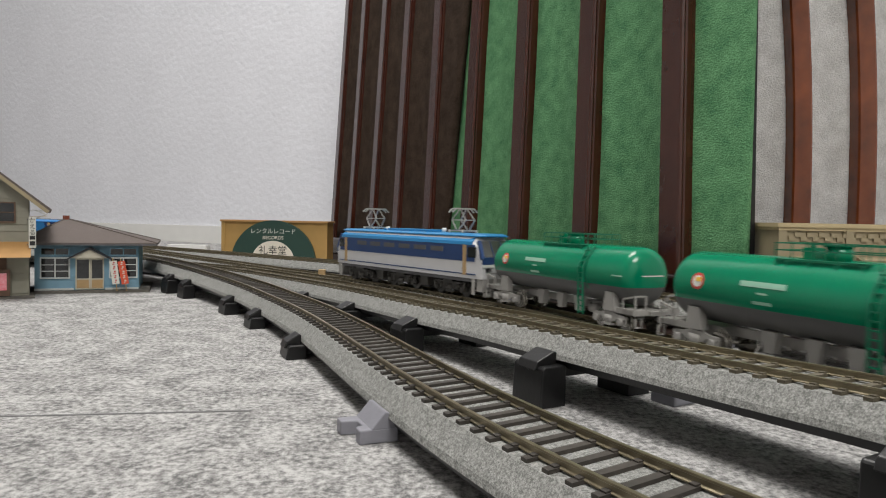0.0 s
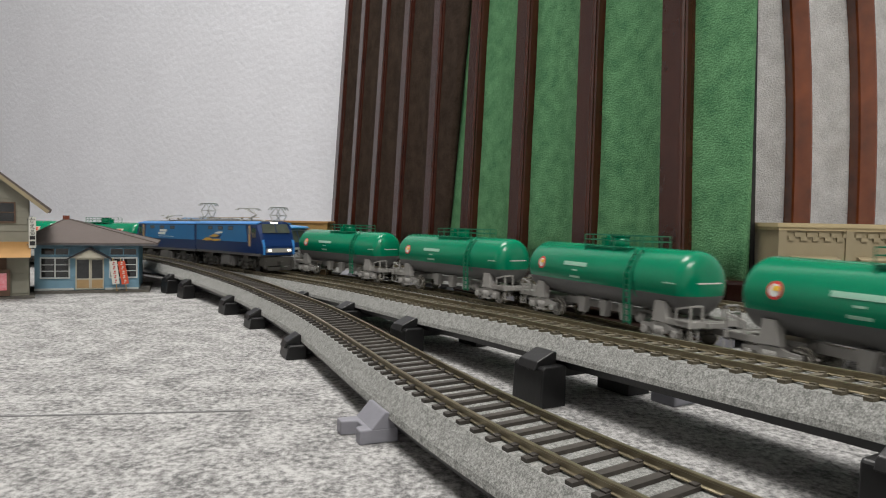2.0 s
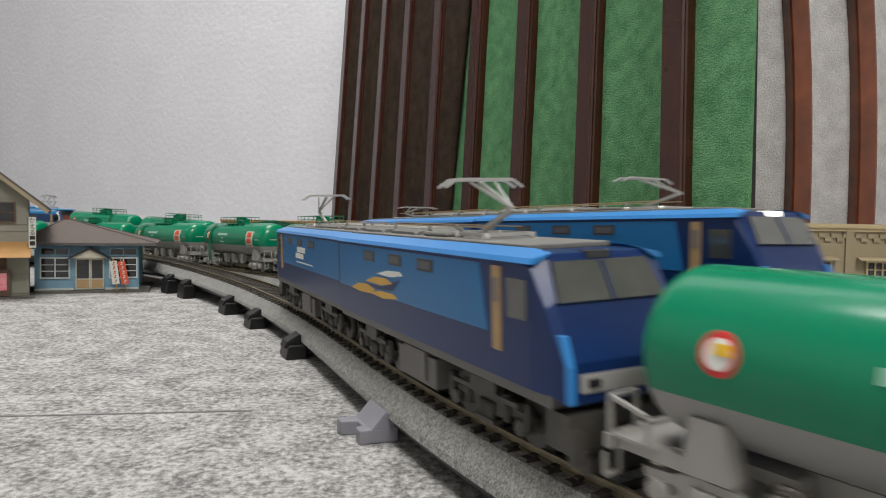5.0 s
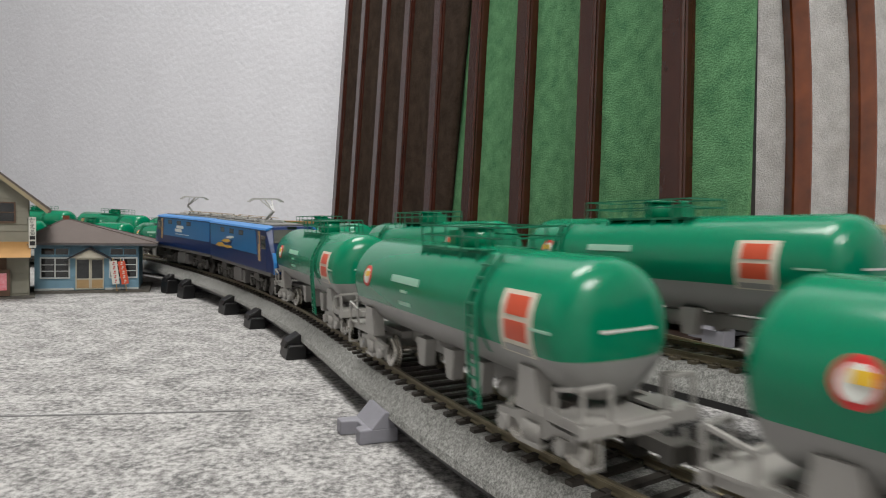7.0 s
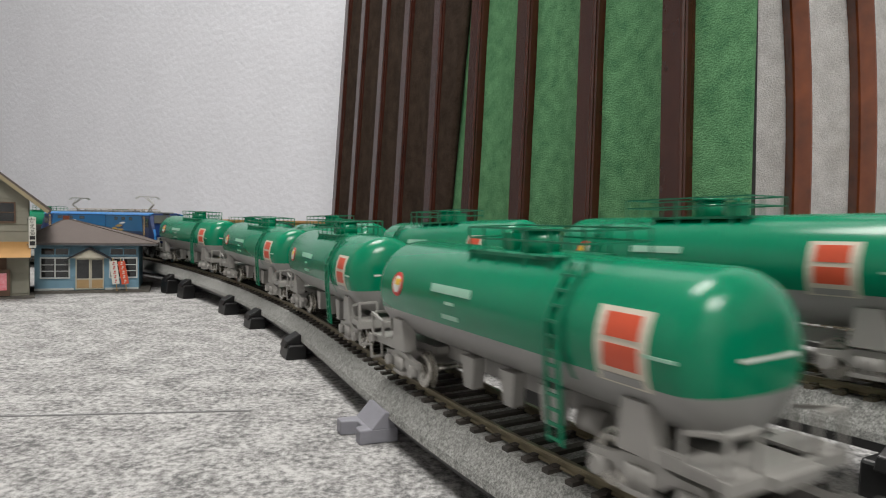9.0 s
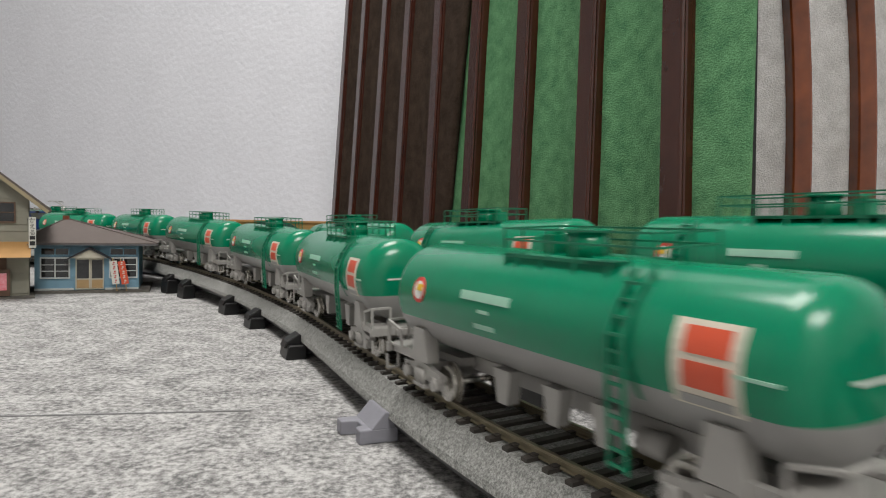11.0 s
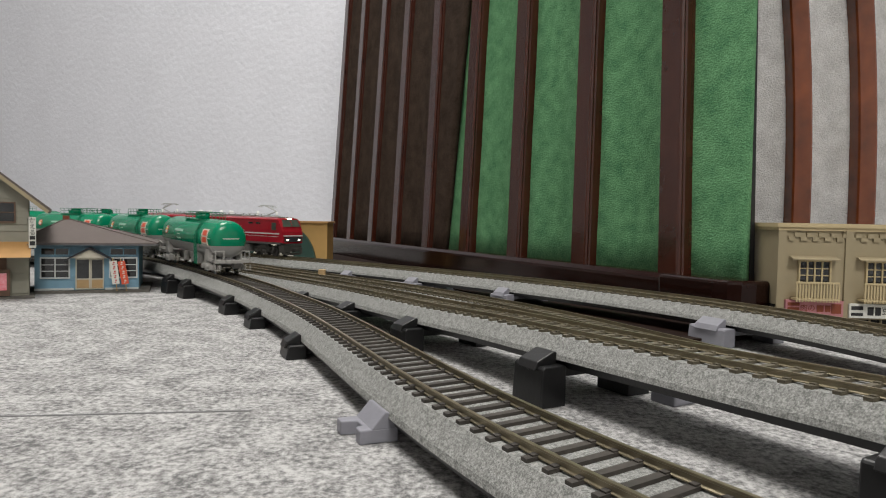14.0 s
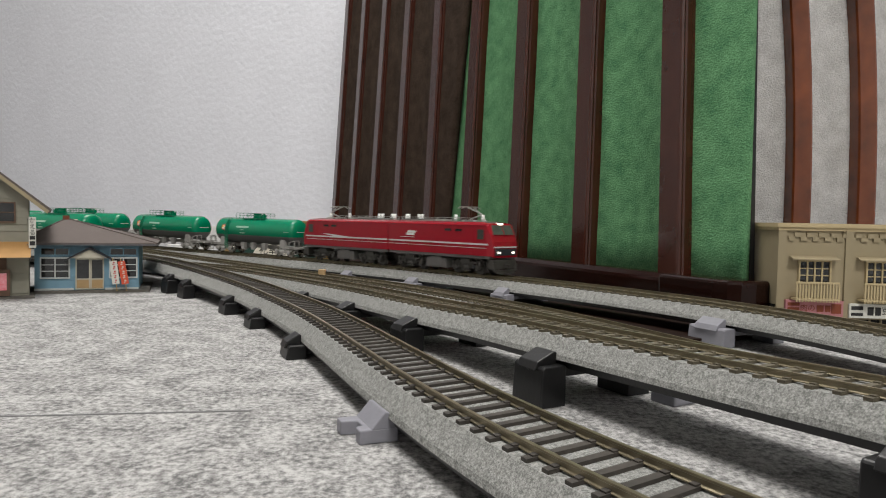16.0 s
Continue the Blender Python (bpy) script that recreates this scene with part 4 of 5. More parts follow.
def single_loco(label, group):
    """A six-axle electric locomotive, white below and blue above, cabs at both ends."""
    root = thing("locomotive", label, "locomotive", group=group)
    W, X = 0.0172, 0.1060
    lo, hi = 0.0150, 0.0405
    g = Geo()
    secs = []
    prof = [(X, 0.90, 0.0235, 0.0240), (X - 0.0005, 0.93, 0.0300, 0.0305), (X - 0.0060, 0.95, 0.0385, 0.0420), (X - 0.0100, 0.98, hi, 0.0452), (X - 0.0160, 1.0, hi, 0.0462)]
    for x, k, zs, zt in prof:
        secs.append(ring(-x, W * k, lo, zs, 0.0135 * k, zt))
    for x, k, zs, zt in reversed(prof):
        secs.append(ring(x, W * k, lo, zs, 0.0135 * k, zt))
    body = bevelled(part("body", g.loft(secs), M["ivory"], root, "pale grey-white body"), 0.0008)
    part("upper_side", flank(-0.0985, 0.0985, 0.0275, 0.0398, W, 0.00022), M["ef_navy"], body, "dark blue window band")
    part("waist_line", flank(-0.1000, 0.1000, 0.0178, 0.0186, W, 0.00022), M["ef_navy"], body)
    g = []
    for sd in (1, -1):
        g.append(Geo().loft([[(x, sd * 0.0120, zt), (x, sd * 0.0172, 0.0420), (x, sd * 0.0176, 0.0396), (x, sd * 0.0160, 0.0396)] for x, zt in ((-0.0955, 0.0464), (0.0955, 0.0464))]))
    part("roof_cove", g, M["ef_blue"], body, "bright blue roof edge")
    g = Geo().loft([ring(x, 0.0150 * k, 0.0455, 0.0462, 0.0125 * k, zt) for x, k, zt in ((-0.1035, 0.75, 0.0466), (-0.0960, 1.0, 0.0476), (0.0960, 1.0, 0.0476), (0.1035, 0.75, 0.0466))])
    part("roof_deck", g, M["ef_blue"], body, "bright blue roof")
    g = Geo().box(-0.030, 0.030, -0.0085, 0.0085, 0.0474, 0.0494).box(0.034, 0.044, -0.004, 0.004, 0.0474, 0.0488)
    bevelled(part("roof_box", g, M["ef_blue"], body), 0.0005)
    g = Geo().cyl((-0.040, 0, 0.0474), (-0.040, 0, 0.0510), 0.0018, 10).cyl((0.036, 0.004, 0.0474), (0.036, 0.004, 0.0506), 0.0015, 10)
    part("roof_insulator", g, M["white"], body)
    for k in range(6):
        x = -0.062 + k * 0.0225
        part("side_window", flank(x, x + 0.0165, 0.0335, 0.0372, W, 0.0004), M["skirt_grey"], body, "small grey louvred window")
    for e in (1, -1):
        a, b = sorted((e * 0.0855, e * 0.0895))
        part("cab_door", flank(a, b, 0.0175, 0.0395, W, 0.0004), M["tan"], body, "tan cab door")
        a, b = sorted((e * 0.0912, e * 0.0998))
        part("cab_window", flank(a, b, 0.0305, 0.0380, W, 0.0003), M["glass_dark"], body)
        g = Geo()
        g.add([(e * (X - 0.0052), -0.0134, 0.0426), (e * (X - 0.0052), 0.0134, 0.0426), (e * (X + 0.0003), 0.0142, 0.0310), (e * (X + 0.0003), -0.0142, 0.0310),
               (e * (X - 0.0095), -0.0134, 0.0420), (e * (X - 0.0095), 0.0134, 0.0420), (e * (X - 0.0040), 0.0142, 0.0310), (e * (X - 0.0040), -0.0142, 0.0310)],
              [(0, 1, 2, 3), (7, 6, 5, 4), (0, 4, 5, 1), (1, 5, 6, 2), (2, 6, 7, 3), (3, 7, 4, 0)])
        ws = part("windscreen", g, M["cab_glass"], body, "raked windscreen over a pale cab")
        for y in (-0.0149, 0.0149):
            part("corner_pillar", Geo().bar((e * (X - 0.0062), y * 0.96, 0.0424), (e * (X - 0.0003), y * 1.03, 0.0296), 0.0026), M["ef_navy"], body, "dark blue corner pillar")
        for y in (-0.005, 0.005):
            part("screen_pillar", Geo().bar((e * (X - 0.0052), y, 0.0426), (e * (X + 0.0003), y, 0.0310), 0.0007), M["ef_navy"], ws)
        part("nose_band", Geo().box(*sorted((e * (X - 0.002), e * (X + 0.0006))), -0.0158, 0.0158, 0.0258, 0.0309), M["ef_navy"], body)
        part("nose_light_band", Geo().box(*sorted((e * (X - 0.002), e * (X + 0.0008))), -0.0156, 0.0156, 0.0236, 0.0254), M["white_mark"], body)
        for y in (-0.0105, 0.0105):
            part("headlight", Geo().box(*sorted((e * (X - 0.001), e * (X + 0.0012))), y - 0.0022, y + 0.0022, 0.0205, 0.0228), M["glass_dark"], body)
        g = Geo().box(*sorted((e * 0.099, e * 0.1055)), -0.0150, 0.0150, 0.0060, 0.0150).box(*sorted((e * 0.104, e * 0.107)), -0.0130, 0.0130, 0.0022, 0.0055).bar((e * 0.104, 0, 0.009), (e * 0.1135, 0, 0.009), 0.003)
        part("pilot", g, M["frame_grey"], root, "grey pilot and steps")
        pantograph(root, e * 0.064, 0.0478, "diamond", 1.3)
        part("ladder_steps", Geo().box(*sorted((e * 0.0965, e * 0.0985)), 0.0160, 0.0176, 0.0035, 0.0150), M["frame_grey"], root)
    part("skirt", Geo().box(-0.098, 0.098, -W + 0.0008, W - 0.0008, 0.0125, 0.0152), M["skirt_grey"], root)
    for x in (-0.066, 0.0, 0.066):
        loco_bogie(root, x, 0.034)
    g = Geo().box(-0.038, -0.028, -0.014, 0.014, 0.005, 0.0125).box(0.028, 0.038, -0.014, 0.014, 0.005, 0.0125)
    part("equipment_box", g, M["bogie_dark"], root)
    return root


# ---------------------------------------------------------------- small buildings
def boards(root, x0, x1, z0, z1, y, pitch, material, name="siding_board"):
    """Lapped siding boards on a wall face, one by one."""
    n = int((z1 - z0) / pitch)
    me = Geo().prism([(y + 0.0002, 0), (y - 0.0007, 0.0001), (y - 0.0002, pitch * 0.97), (y + 0.0002, pitch * 0.97)], "x", x0, x1).mesh(name, material)
    for k in range(n):
        ob = new(name, me)
        ob.parent = root
        ob.matrix_basis = Matrix.Translation((0, 0, z0 + k * pitch))


def window(root, x0, x1, z0, z1, y, cols, rows, frame_mat, name="window"):
    g = Geo().box(x0, x1, y - 0.0006, y + 0.0010, z0, z1)
    w = part(name, g, M["glass_dark"], root, "dark glazed window")
    f = Geo()
    t = 0.0011
    f.box(x0 - t, x1 + t, y - 0.0016, y, z1, z1 + t).box(x0 - t, x1 + t, y - 0.0018, y, z0 - t, z0)
    f.box(x0 - t, x0, y - 0.0016, y, z0, z1).box(x1, x1 + t, y - 0.0016, y, z0, z1)
    for k in range(1, cols):
        x = x0 + (x1 - x0) * k / cols
        f.box(x - t * 0.45, x + t * 0.45, y - 0.0014, y, z0, z1)
    for k in range(1, rows):
        z = z0 + (z1 - z0) * k / rows
        f.box(x0, x1, y - 0.0012, y, z - t * 0.28, z + t * 0.28)
    part("window_frame", f, frame_mat, w)
    return w


def blue_house():
    m = Matrix.Translation((-0.3620, 0.600, 0)) @ Matrix.Rotation(radians(21), 4, "Z")
    root = thing("house", "small blue weatherboard shop with a brown hipped roof", "model house", m)
    part("plinth", Geo().box(-0.006, 0.094, -0.007, 0.075, 0, 0.0022), M["plinth"], root, "grey-brown base plate")
    part("wall", Geo().box(0, 0.0845, 0, 0.068, 0.0022, 0.0455), M["house_blue"], root, "blue painted walls")
    boards(root, 0.0005, 0.031, 0.0040, 0.0160, 0, 0.0024, M["house_blue"])
    boards(root, 0.0565, 0.084, 0.0040, 0.0160, 0, 0.0024, M["house_blue"])
    part("sill_board", [Geo().box(0, 0.031, -0.0012, 0, 0.0024, 0.0042), Geo().box(0.0565, 0.0845, -0.0012, 0, 0.0024, 0.0042)], M["window_white"], root, "white foot board")
    g = Geo()
    e = [(-0.013, -0.010), (0.101, -0.010), (0.101, 0.078), (-0.013, 0.078)]
    apex = (0.020, 0.036, 0.0668)
    top = [(x, y, 0.0455) for x, y in e]
    low = [(x, y, 0.0440) for x, y in e]
    g.add(low + top + [apex], [(3, 2, 1, 0), (0, 1, 5, 4), (1, 2, 6, 5), (2, 3, 7, 6), (3, 0, 4, 7), (4, 5, 8), (5, 6, 8), (6, 7, 8), (7, 4, 8)])
    roof = part("roof", g, M["roof_brown"], root, "brown hipped roof")
    g = Geo()
    for p in top:
        g.bar(p, apex, 0.0012)
    part("hip_ridge", g, M["roof_brown"], roof)
    part("chimney_cap", Geo().box(0.0175, 0.0225, 0.0335, 0.0385, 0.0655, 0.0695), M["brown_mark"], roof, "small red-brown finial block")
    window(root, 0.0055, 0.0270, 0.0140, 0.0310, 0, 2, 3, M["window_white"])
    window(root, 0.0055, 0.0270, 0.0345, 0.0400, 0, 2, 1, M["house_blue"])
    window(root, 0.0610, 0.0825, 0.0140, 0.0310, 0, 2, 3, M["window_white"])
    window(root, 0.0610, 0.0825, 0.0345, 0.0400, 0, 2, 1, M["house_blue"])
    door = part("door", Geo().box(0.0325, 0.0555, -0.0010, 0.001, 0.0030, 0.0310), M["glass_dark"], root, "glazed double door")
    f = Geo()
    for x in (0.0325, 0.0434, 0.0446, 0.0546):
        f.box(x, x + 0.0010, -0.0019, 0, 0.0030, 0.0310)
    for z in (0.0030, 0.0118, 0.0300):
        f.box(0.0325, 0.0556, -0.0018, 0, z, z + 0.0011)
    part("door_frame", f, M["cream"], door, "cream door frame")
    part("door_panel", Geo().box(0.0335, 0.0546, -0.0014, 0, 0.0042, 0.0118), M["tan"], door, "tan lower panels")
    porch = part("porch_gable", Geo().prism([(0.0290, 0.0315), (0.0600, 0.0315), (0.0445, 0.0395)], "y", -0.0075, 0.0), M["cream"], root, "cream porch gable")
    g = Geo()
    for a, b in (((0.0245, 0.0296), (0.0445, 0.0410)), ((0.0645, 0.0296), (0.0445, 0.0410))):
        g.bar((a[0], -0.0042, a[1]), (b[0], -0.0042, b[1]), 0.0110, 0.0012)
    part("porch_roof", g, M["dark_roof"], porch, "black porch roof")
    part("gutter", Geo().box(-0.013, 0.101, -0.0108, -0.0098, 0.0432, 0.0446), M["skirt_grey"], root)
    return m


HOUSE_M = blue_house()


def banner(x, tilt, material, ink, label):
    m = HOUSE_M @ Matrix.Translation((x, -0.0135, 0.0022)) @ Matrix.Rotation(radians(tilt), 4, "Y")
    root = thing("shop_banner", label, "banner", m, group="shop banners")
    part("pole", Geo().bar((0, 0, 0), (0, 0, 0.030), 0.0007), M["tan"], root, "thin wooden pole")
    part("cloth", Geo().box(-0.0030, 0.0030, -0.0004, 0.0002, 0.0065, 0.0275), material, root)
    g = Geo()
    for k in range(5):
        g.box(-0.0010, 0.0004 + 0.0003 * (k % 3), -0.0007, -0.0004, 0.0078 + k * 0.0041, 0.0086 + k * 0.0041).box(-0.0003, 0.0011, -0.0007, -0.0004, 0.0092 + k * 0.0041, 0.0104 + k * 0.0041)
    part("lettering_bar", g, ink, root, "unreadable lettering shown as bars")


banner(0.0675, -7, M["sign_white"], M["ink_red"], "white shop banner with red and grey lettering")
banner(0.0755, -10, M["red_mark"], M["sign_white"], "red shop banner with white lettering")


def grey_house():
    m = Matrix.Translation((-0.347, 0.568, 0)) @ Matrix.Rotation(radians(31), 4, "Z")
    root = thing("house", "two-storey grey weatherboard shop with a gabled roof and tan awning", "model house", m)
    part("plinth", Geo().box(-0.125, 0.004, -0.005, 0.085, 0, 0.0022), M["plinth"], root)
    part("wall", Geo().prism([(-0.118, 0.0022), (0, 0.0022), (0, 0.083), (-0.059, 0.131), (-0.118, 0.083)], "y", 0.0, 0.08), M["house_grey"], root, "grey-green painted walls")
    boards(root, -0.118, -0.0005, 0.0560, 0.0830, 0, 0.0056, M["house_grey"])
    boards(root, -0.0150, -0.0005, 0.0040, 0.0440, 0, 0.0056, M["house_grey"])
    for k in range(6):
        inset = (k * 0.0056 + 0.003) * 1.23
        part("siding_board", Geo().box(-0.118 + inset, -inset - 0.001, -0.0007, 0.0002, 0.0830 + k * 0.0056, 0.0884 + k * 0.0056), M["house_grey"], root)
    g = Geo()
    for sd in (1, -1):
        c = -0.059
        a = (c + sd * 0.0745, 0.0715)
        b = (c, 0.1330)
        g.prism([(a[0], a[1]), (b[0], b[1]), (b[0], b[1] + 0.0035), (a[0] + sd * 0.001, a[1] + 0.0030)], "y", -0.010, 0.088)
    part("roof", g, M["roof_brown"], root, "brown gabled roof")
    g = Geo()
    for sd in (1, -1):
        c = -0.059
        g.bar((c + sd * 0.073, -0.0108, 0.0722), (c, -0.0108, 0.1330), 0.0012, 0.0030)
    part("bargeboard", g, M["beige"], root, "pale barge board")
    window(root, -0.0420, -0.0105, 0.0640, 0.0790, -0.0006, 2, 2, M["brown_frame"])
    aw = part("awning", Geo().prism([(-0.0215, 0.0352), (-0.0195, 0.0352), (0.0, 0.0455), (0.0, 0.0472)], "x", -0.125, 0.0012), M["awning"], root, "tan cloth awning")
    part("shop_opening", Geo().box(-0.100, -0.0160, -0.0005, 0.0012, 0.0040, 0.0345), M["brown_frame"], root, "brown shop window")
    post = part("poster_frame", Geo().box(-0.060, -0.0135, -0.0060, -0.0035, 0.0028, 0.0245), M["brown_frame"], root, "brown wooden poster board")
    part("poster", Geo().box(-0.058, -0.0158, -0.0066, -0.0058, 0.0075, 0.0215), M["poster_pink"], post, "pink and white printed poster")
    sign = part("vertical_sign", Geo().box(-0.0002, 0.0050, -0.0105, -0.0090, 0.0425, 0.0680), M["sign_white"], root, "white vertical shop sign")
    face = Matrix.Rotation(radians(90), 4, "X")
    for k, ch in enumerate("かえる"):
        writing("sign_letter", ch, 0.0048, Matrix.Translation((0.0024, -0.01065, 0.0650 - k * 0.0050)) @ face, M["ink"], sign)
    part("lettering_bar", Geo().box(0.0005, 0.0044, -0.0108, -0.0105, 0.0445, 0.0480).box(0.0005, 0.0044, -0.0108, -0.0105, 0.0493, 0.0525), M["ink"], sign)
    part("bracket", [Geo().bar((-0.001, -0.009, z), (-0.001, 0.0, z), 0.0008) for z in (0.066, 0.045)], M["skirt_grey"], root)


grey_house()


def shop_row():
    m = Matrix.Translation((0.2285, 0.462, 0)) @ Matrix.Rotation(radians(-3), 4, "Z")
    root = thing("shop_building", "beige two-storey shop row with balconies and signs", "model house", m)
    W, B = 0.135, 0.0445
    part("wall", Geo().box(0, W, 0, 0.060, 0.019, 0.0722), M["beige"], root, "beige plaster wall")
    part("cornice", Geo().box(-0.0022, W, -0.0028, 0.062, 0.0722, 0.0750).box(-0.0010, W, -0.0016, 0.061, 0.0700, 0.0722), M["beige_light"], root, "pale beige cornice")
    for k in range(int((W - 0.006) / 0.0040)):
        x, z = 0.006 + k * 0.0040, 0.0655 if k % 2 else 0.0630
        part("dentil", Geo().box(x, x + 0.0045, -0.0011 - 0.0001 * (k % 2), 0.0, z, z + 0.0030), M["beige"], root)
    for k in range(4):
        part("pilaster", Geo().box(k * B - 0.0006, k * B + 0.0046, -0.0014, 0.0, 0.0, 0.0700), M["beige"], root)
    # solid block; the shade inside the shop is put into its colour
    back = part("ground_floor", Geo().box(0, W, 0.006, 0.060, 0.0, 0.019), M["dark"], root, "black block that stands in for the shaded shop interior")
    for k in range(3):
        x0 = k * B + 0.0085
        window(root, x0 + 0.006, x0 + 0.0255, 0.0350, 0.0490, 0, 4, 3, M["beige_light"])
        part("canopy", Geo().prism([(-0.0062, 0.0510), (0.0, 0.0528), (0.0, 0.0512), (-0.0062, 0.0502)], "x", x0 - 0.001, x0 + 0.030), M["beige"], root, "small window canopy")
        bal = part("balcony", Geo().box(x0 + 0.0005, x0 + 0.0290, -0.0085, 0, 0.0232, 0.0244).box(x0 + 0.0005, x0 + 0.0290, -0.0085, -0.0075, 0.0345, 0.0358), M["beige_light"], root, "cream slatted balcony")
        g = Geo()
        for j in range(15):
            xx = x0 + 0.0008 + j * 0.00197
            g.box(xx, xx + 0.0010, -0.0083, -0.0077, 0.0222, 0.0345)
        part("balcony_slats", g, M["beige_light"], bal)
        g = Geo()
        for j in range(6):
            xx = k * B + 0.005 + j * 0.0075
            g.box(xx, xx + 0.0009, 0.0040, 0.0055, 0.0, 0.0105)
        g.box(k * B + 0.004, k * B + 0.0445, 0.0038, 0.0056, 0.0098, 0.0112)
        part("shop_front", g, M["beige"], root, "beige shop-front mullions")
    face = Matrix.Rotation(radians(90), 4, "X")
    s1 = part("shop_sign", Geo().box(0.0050, 0.0430, -0.0032, 0, 0.0085, 0.0196), M["sign_pink"], root, "faded pink butcher's sign")
    s1.location.z = 0.0032
    for k, ch in enumerate("肉の"):
        writing("sign_letter", ch, 0.0052, Matrix.Translation((0.0170 + k * 0.0050, -0.0033, 0.0142)) @ face, M["brown_mark"], s1)
    part("lettering_bar", Geo().box(0.0255, 0.0300, -0.0035, -0.0032, 0.0120, 0.0165).box(0.0308, 0.0345, -0.0035, -0.0032, 0.0120, 0.0165), M["brown_mark"], s1, "name shown as bars")
    part("lettering_bar", Geo().box(0.0062, 0.0140, -0.0035, -0.0032, 0.0158, 0.0180).box(0.0062, 0.0140, -0.0035, -0.0032, 0.0126, 0.0148), M["brown_mark"], s1)
    part("round_mark", Geo().box(0.0350, 0.0415, -0.0036, -0.0032, 0.0110, 0.0175), M["brown_mark"], s1)
    s2 = part("shop_sign", Geo().box(0.0470, 0.0850, -0.0032, 0, 0.0085, 0.0180), M["sign_white"], root, "white tofu shop sign")
    s2.location.z = 0.0032
    part("lettering_bar", Geo().box(0.0590, 0.0628, -0.0035, -0.0032, 0.0105, 0.0160).box(0.0640, 0.0676, -0.0035, -0.0032, 0.0105, 0.0160).box(0.0482, 0.0560, -0.0035, -0.0032, 0.0140, 0.0165).box(0.0482, 0.0560, -0.0035, -0.0032, 0.0100, 0.0120), M["ink"], s2, "name shown as bars")
    for k, ch in enumerate("豆腐"):
        writing("sign_letter", ch, 0.0056, Matrix.Translation((0.0708 + k * 0.0055, -0.0033, 0.0132)) @ face, M["ink"], s2)


shop_row()


def record_shop():
    m = Matrix.Translation((-0.337, 1.035, 0)) @ Matrix.Rotation(radians(-3), 4, "Z")
    root = thing("record_shop", "tan shop front with a giant half record sign", "model house", m)
    W = 0.161
    part("wall", Geo().box(0, W, 0, 0.045, 0, 0.0640), M["record_tan"], root, "tan wooden front")
    part("cornice", Geo().box(-0.0025, W + 0.0025, -0.004, 0.047, 0.0640, 0.0668), M["awning"], root)
    part("pilaster", Geo().box(-0.0010, 0.0040, -0.0020, 0, 0, 0.0640), M["record_tan"], root)
    part("pilaster", Geo().box(W - 0.0040, W + 0.0010, -0.0020, 0, 0, 0.0640), M["record_tan"], root)

    def half(r, n=40):
        return [(0.081 + r * math.cos(math.pi * k / n), 0.0025 + r * math.sin(math.pi * k / n)) for k in range(n + 1)]

    rec = part("record", Geo().prism(half(0.0645), "y", -0.0085, -0.0010), M["record_green"], root, "dark green half record")
    part("record_label", Geo().prism(half(0.0335), "y", -0.0092, -0.0080), M["record_label"], rec, "cream record label")
    face = Matrix.Rotation(radians(90), 4, "X")
    writing("sign_letter", "レンタルレコード", 0.0088, Matrix.Translation((0.081, -0.0087, 0.0500)) @ face, M["sign_white"], rec)
    writing("sign_letter", "RECORDS", 0.0072, Matrix.Translation((0.081, -0.0087, 0.0405)) @ face, M["record_label"], rec)
    writing("sign_letter", "礼幸堂", 0.0145, Matrix.Translation((0.081, -0.0094, 0.0210)) @ face, M["ink"], rec)


record_shop()

# odds and ends on the floor behind the far track
tagged(new("white_board", Geo().box(-0.46, -0.395, 1.13, 1.15, 0, 0.0225).mesh("white_board", M["white"])), "white offcut strip lying behind the far track", "board")
tagged(new("tan_block", Geo().box(-0.1285, -0.1215, 0.700, 0.706, 0, 0.0185).mesh("tan_block", M["tan_plastic"])), "small tan wooden block under the track", "block")

# ---------------------------------------------------------------- track and piers
track("track_near", "single model track on grey ballast, dark sleepers, curving away", LINE_NEAR, -2.2, 2.75, M["sleeper"], -0.16, 0.75)
track("track_rising", "model track on grey ballast climbing on black piers", LINE_RISING, -2.5, 2.9, M["sleeper_tan"], -0.12, 0.75)
track("track_low", "model track on grey ballast low on the floor", LINE_LOW, -1.3, 3.6, M["sleeper_tan"], 0.1, 0.85)
track("track_far", "model track on grey ballast on grey piers beside the screens", LINE_FAR, -0.25, 4.5, M["sleeper_tan"], -0.05, 0.9)
for s in (0.5811, 0.5346, 0.4203, 0.3496, 0.246):
    pier(LINE_NEAR, s, M["black_plastic"], "black plastic track pier with a clip", 0.0290, 0.0088)
for s in (0.4128, 0.3276, 0.2394, 0.1199, -0.016):
    pier(LINE_RISING, s, M["black_plastic"], "black plastic track pier with a clip", 0.031, 0.0095)
for s, half in ((0.5123, 0.0095), (0.4121, 0.0095), (0.2950, 0.0095), (0.0930, 0.0135)):
    pier(LINE_FAR, s, M["grey_plastic"], "grey plastic track pier with a clip", 0.029, half)


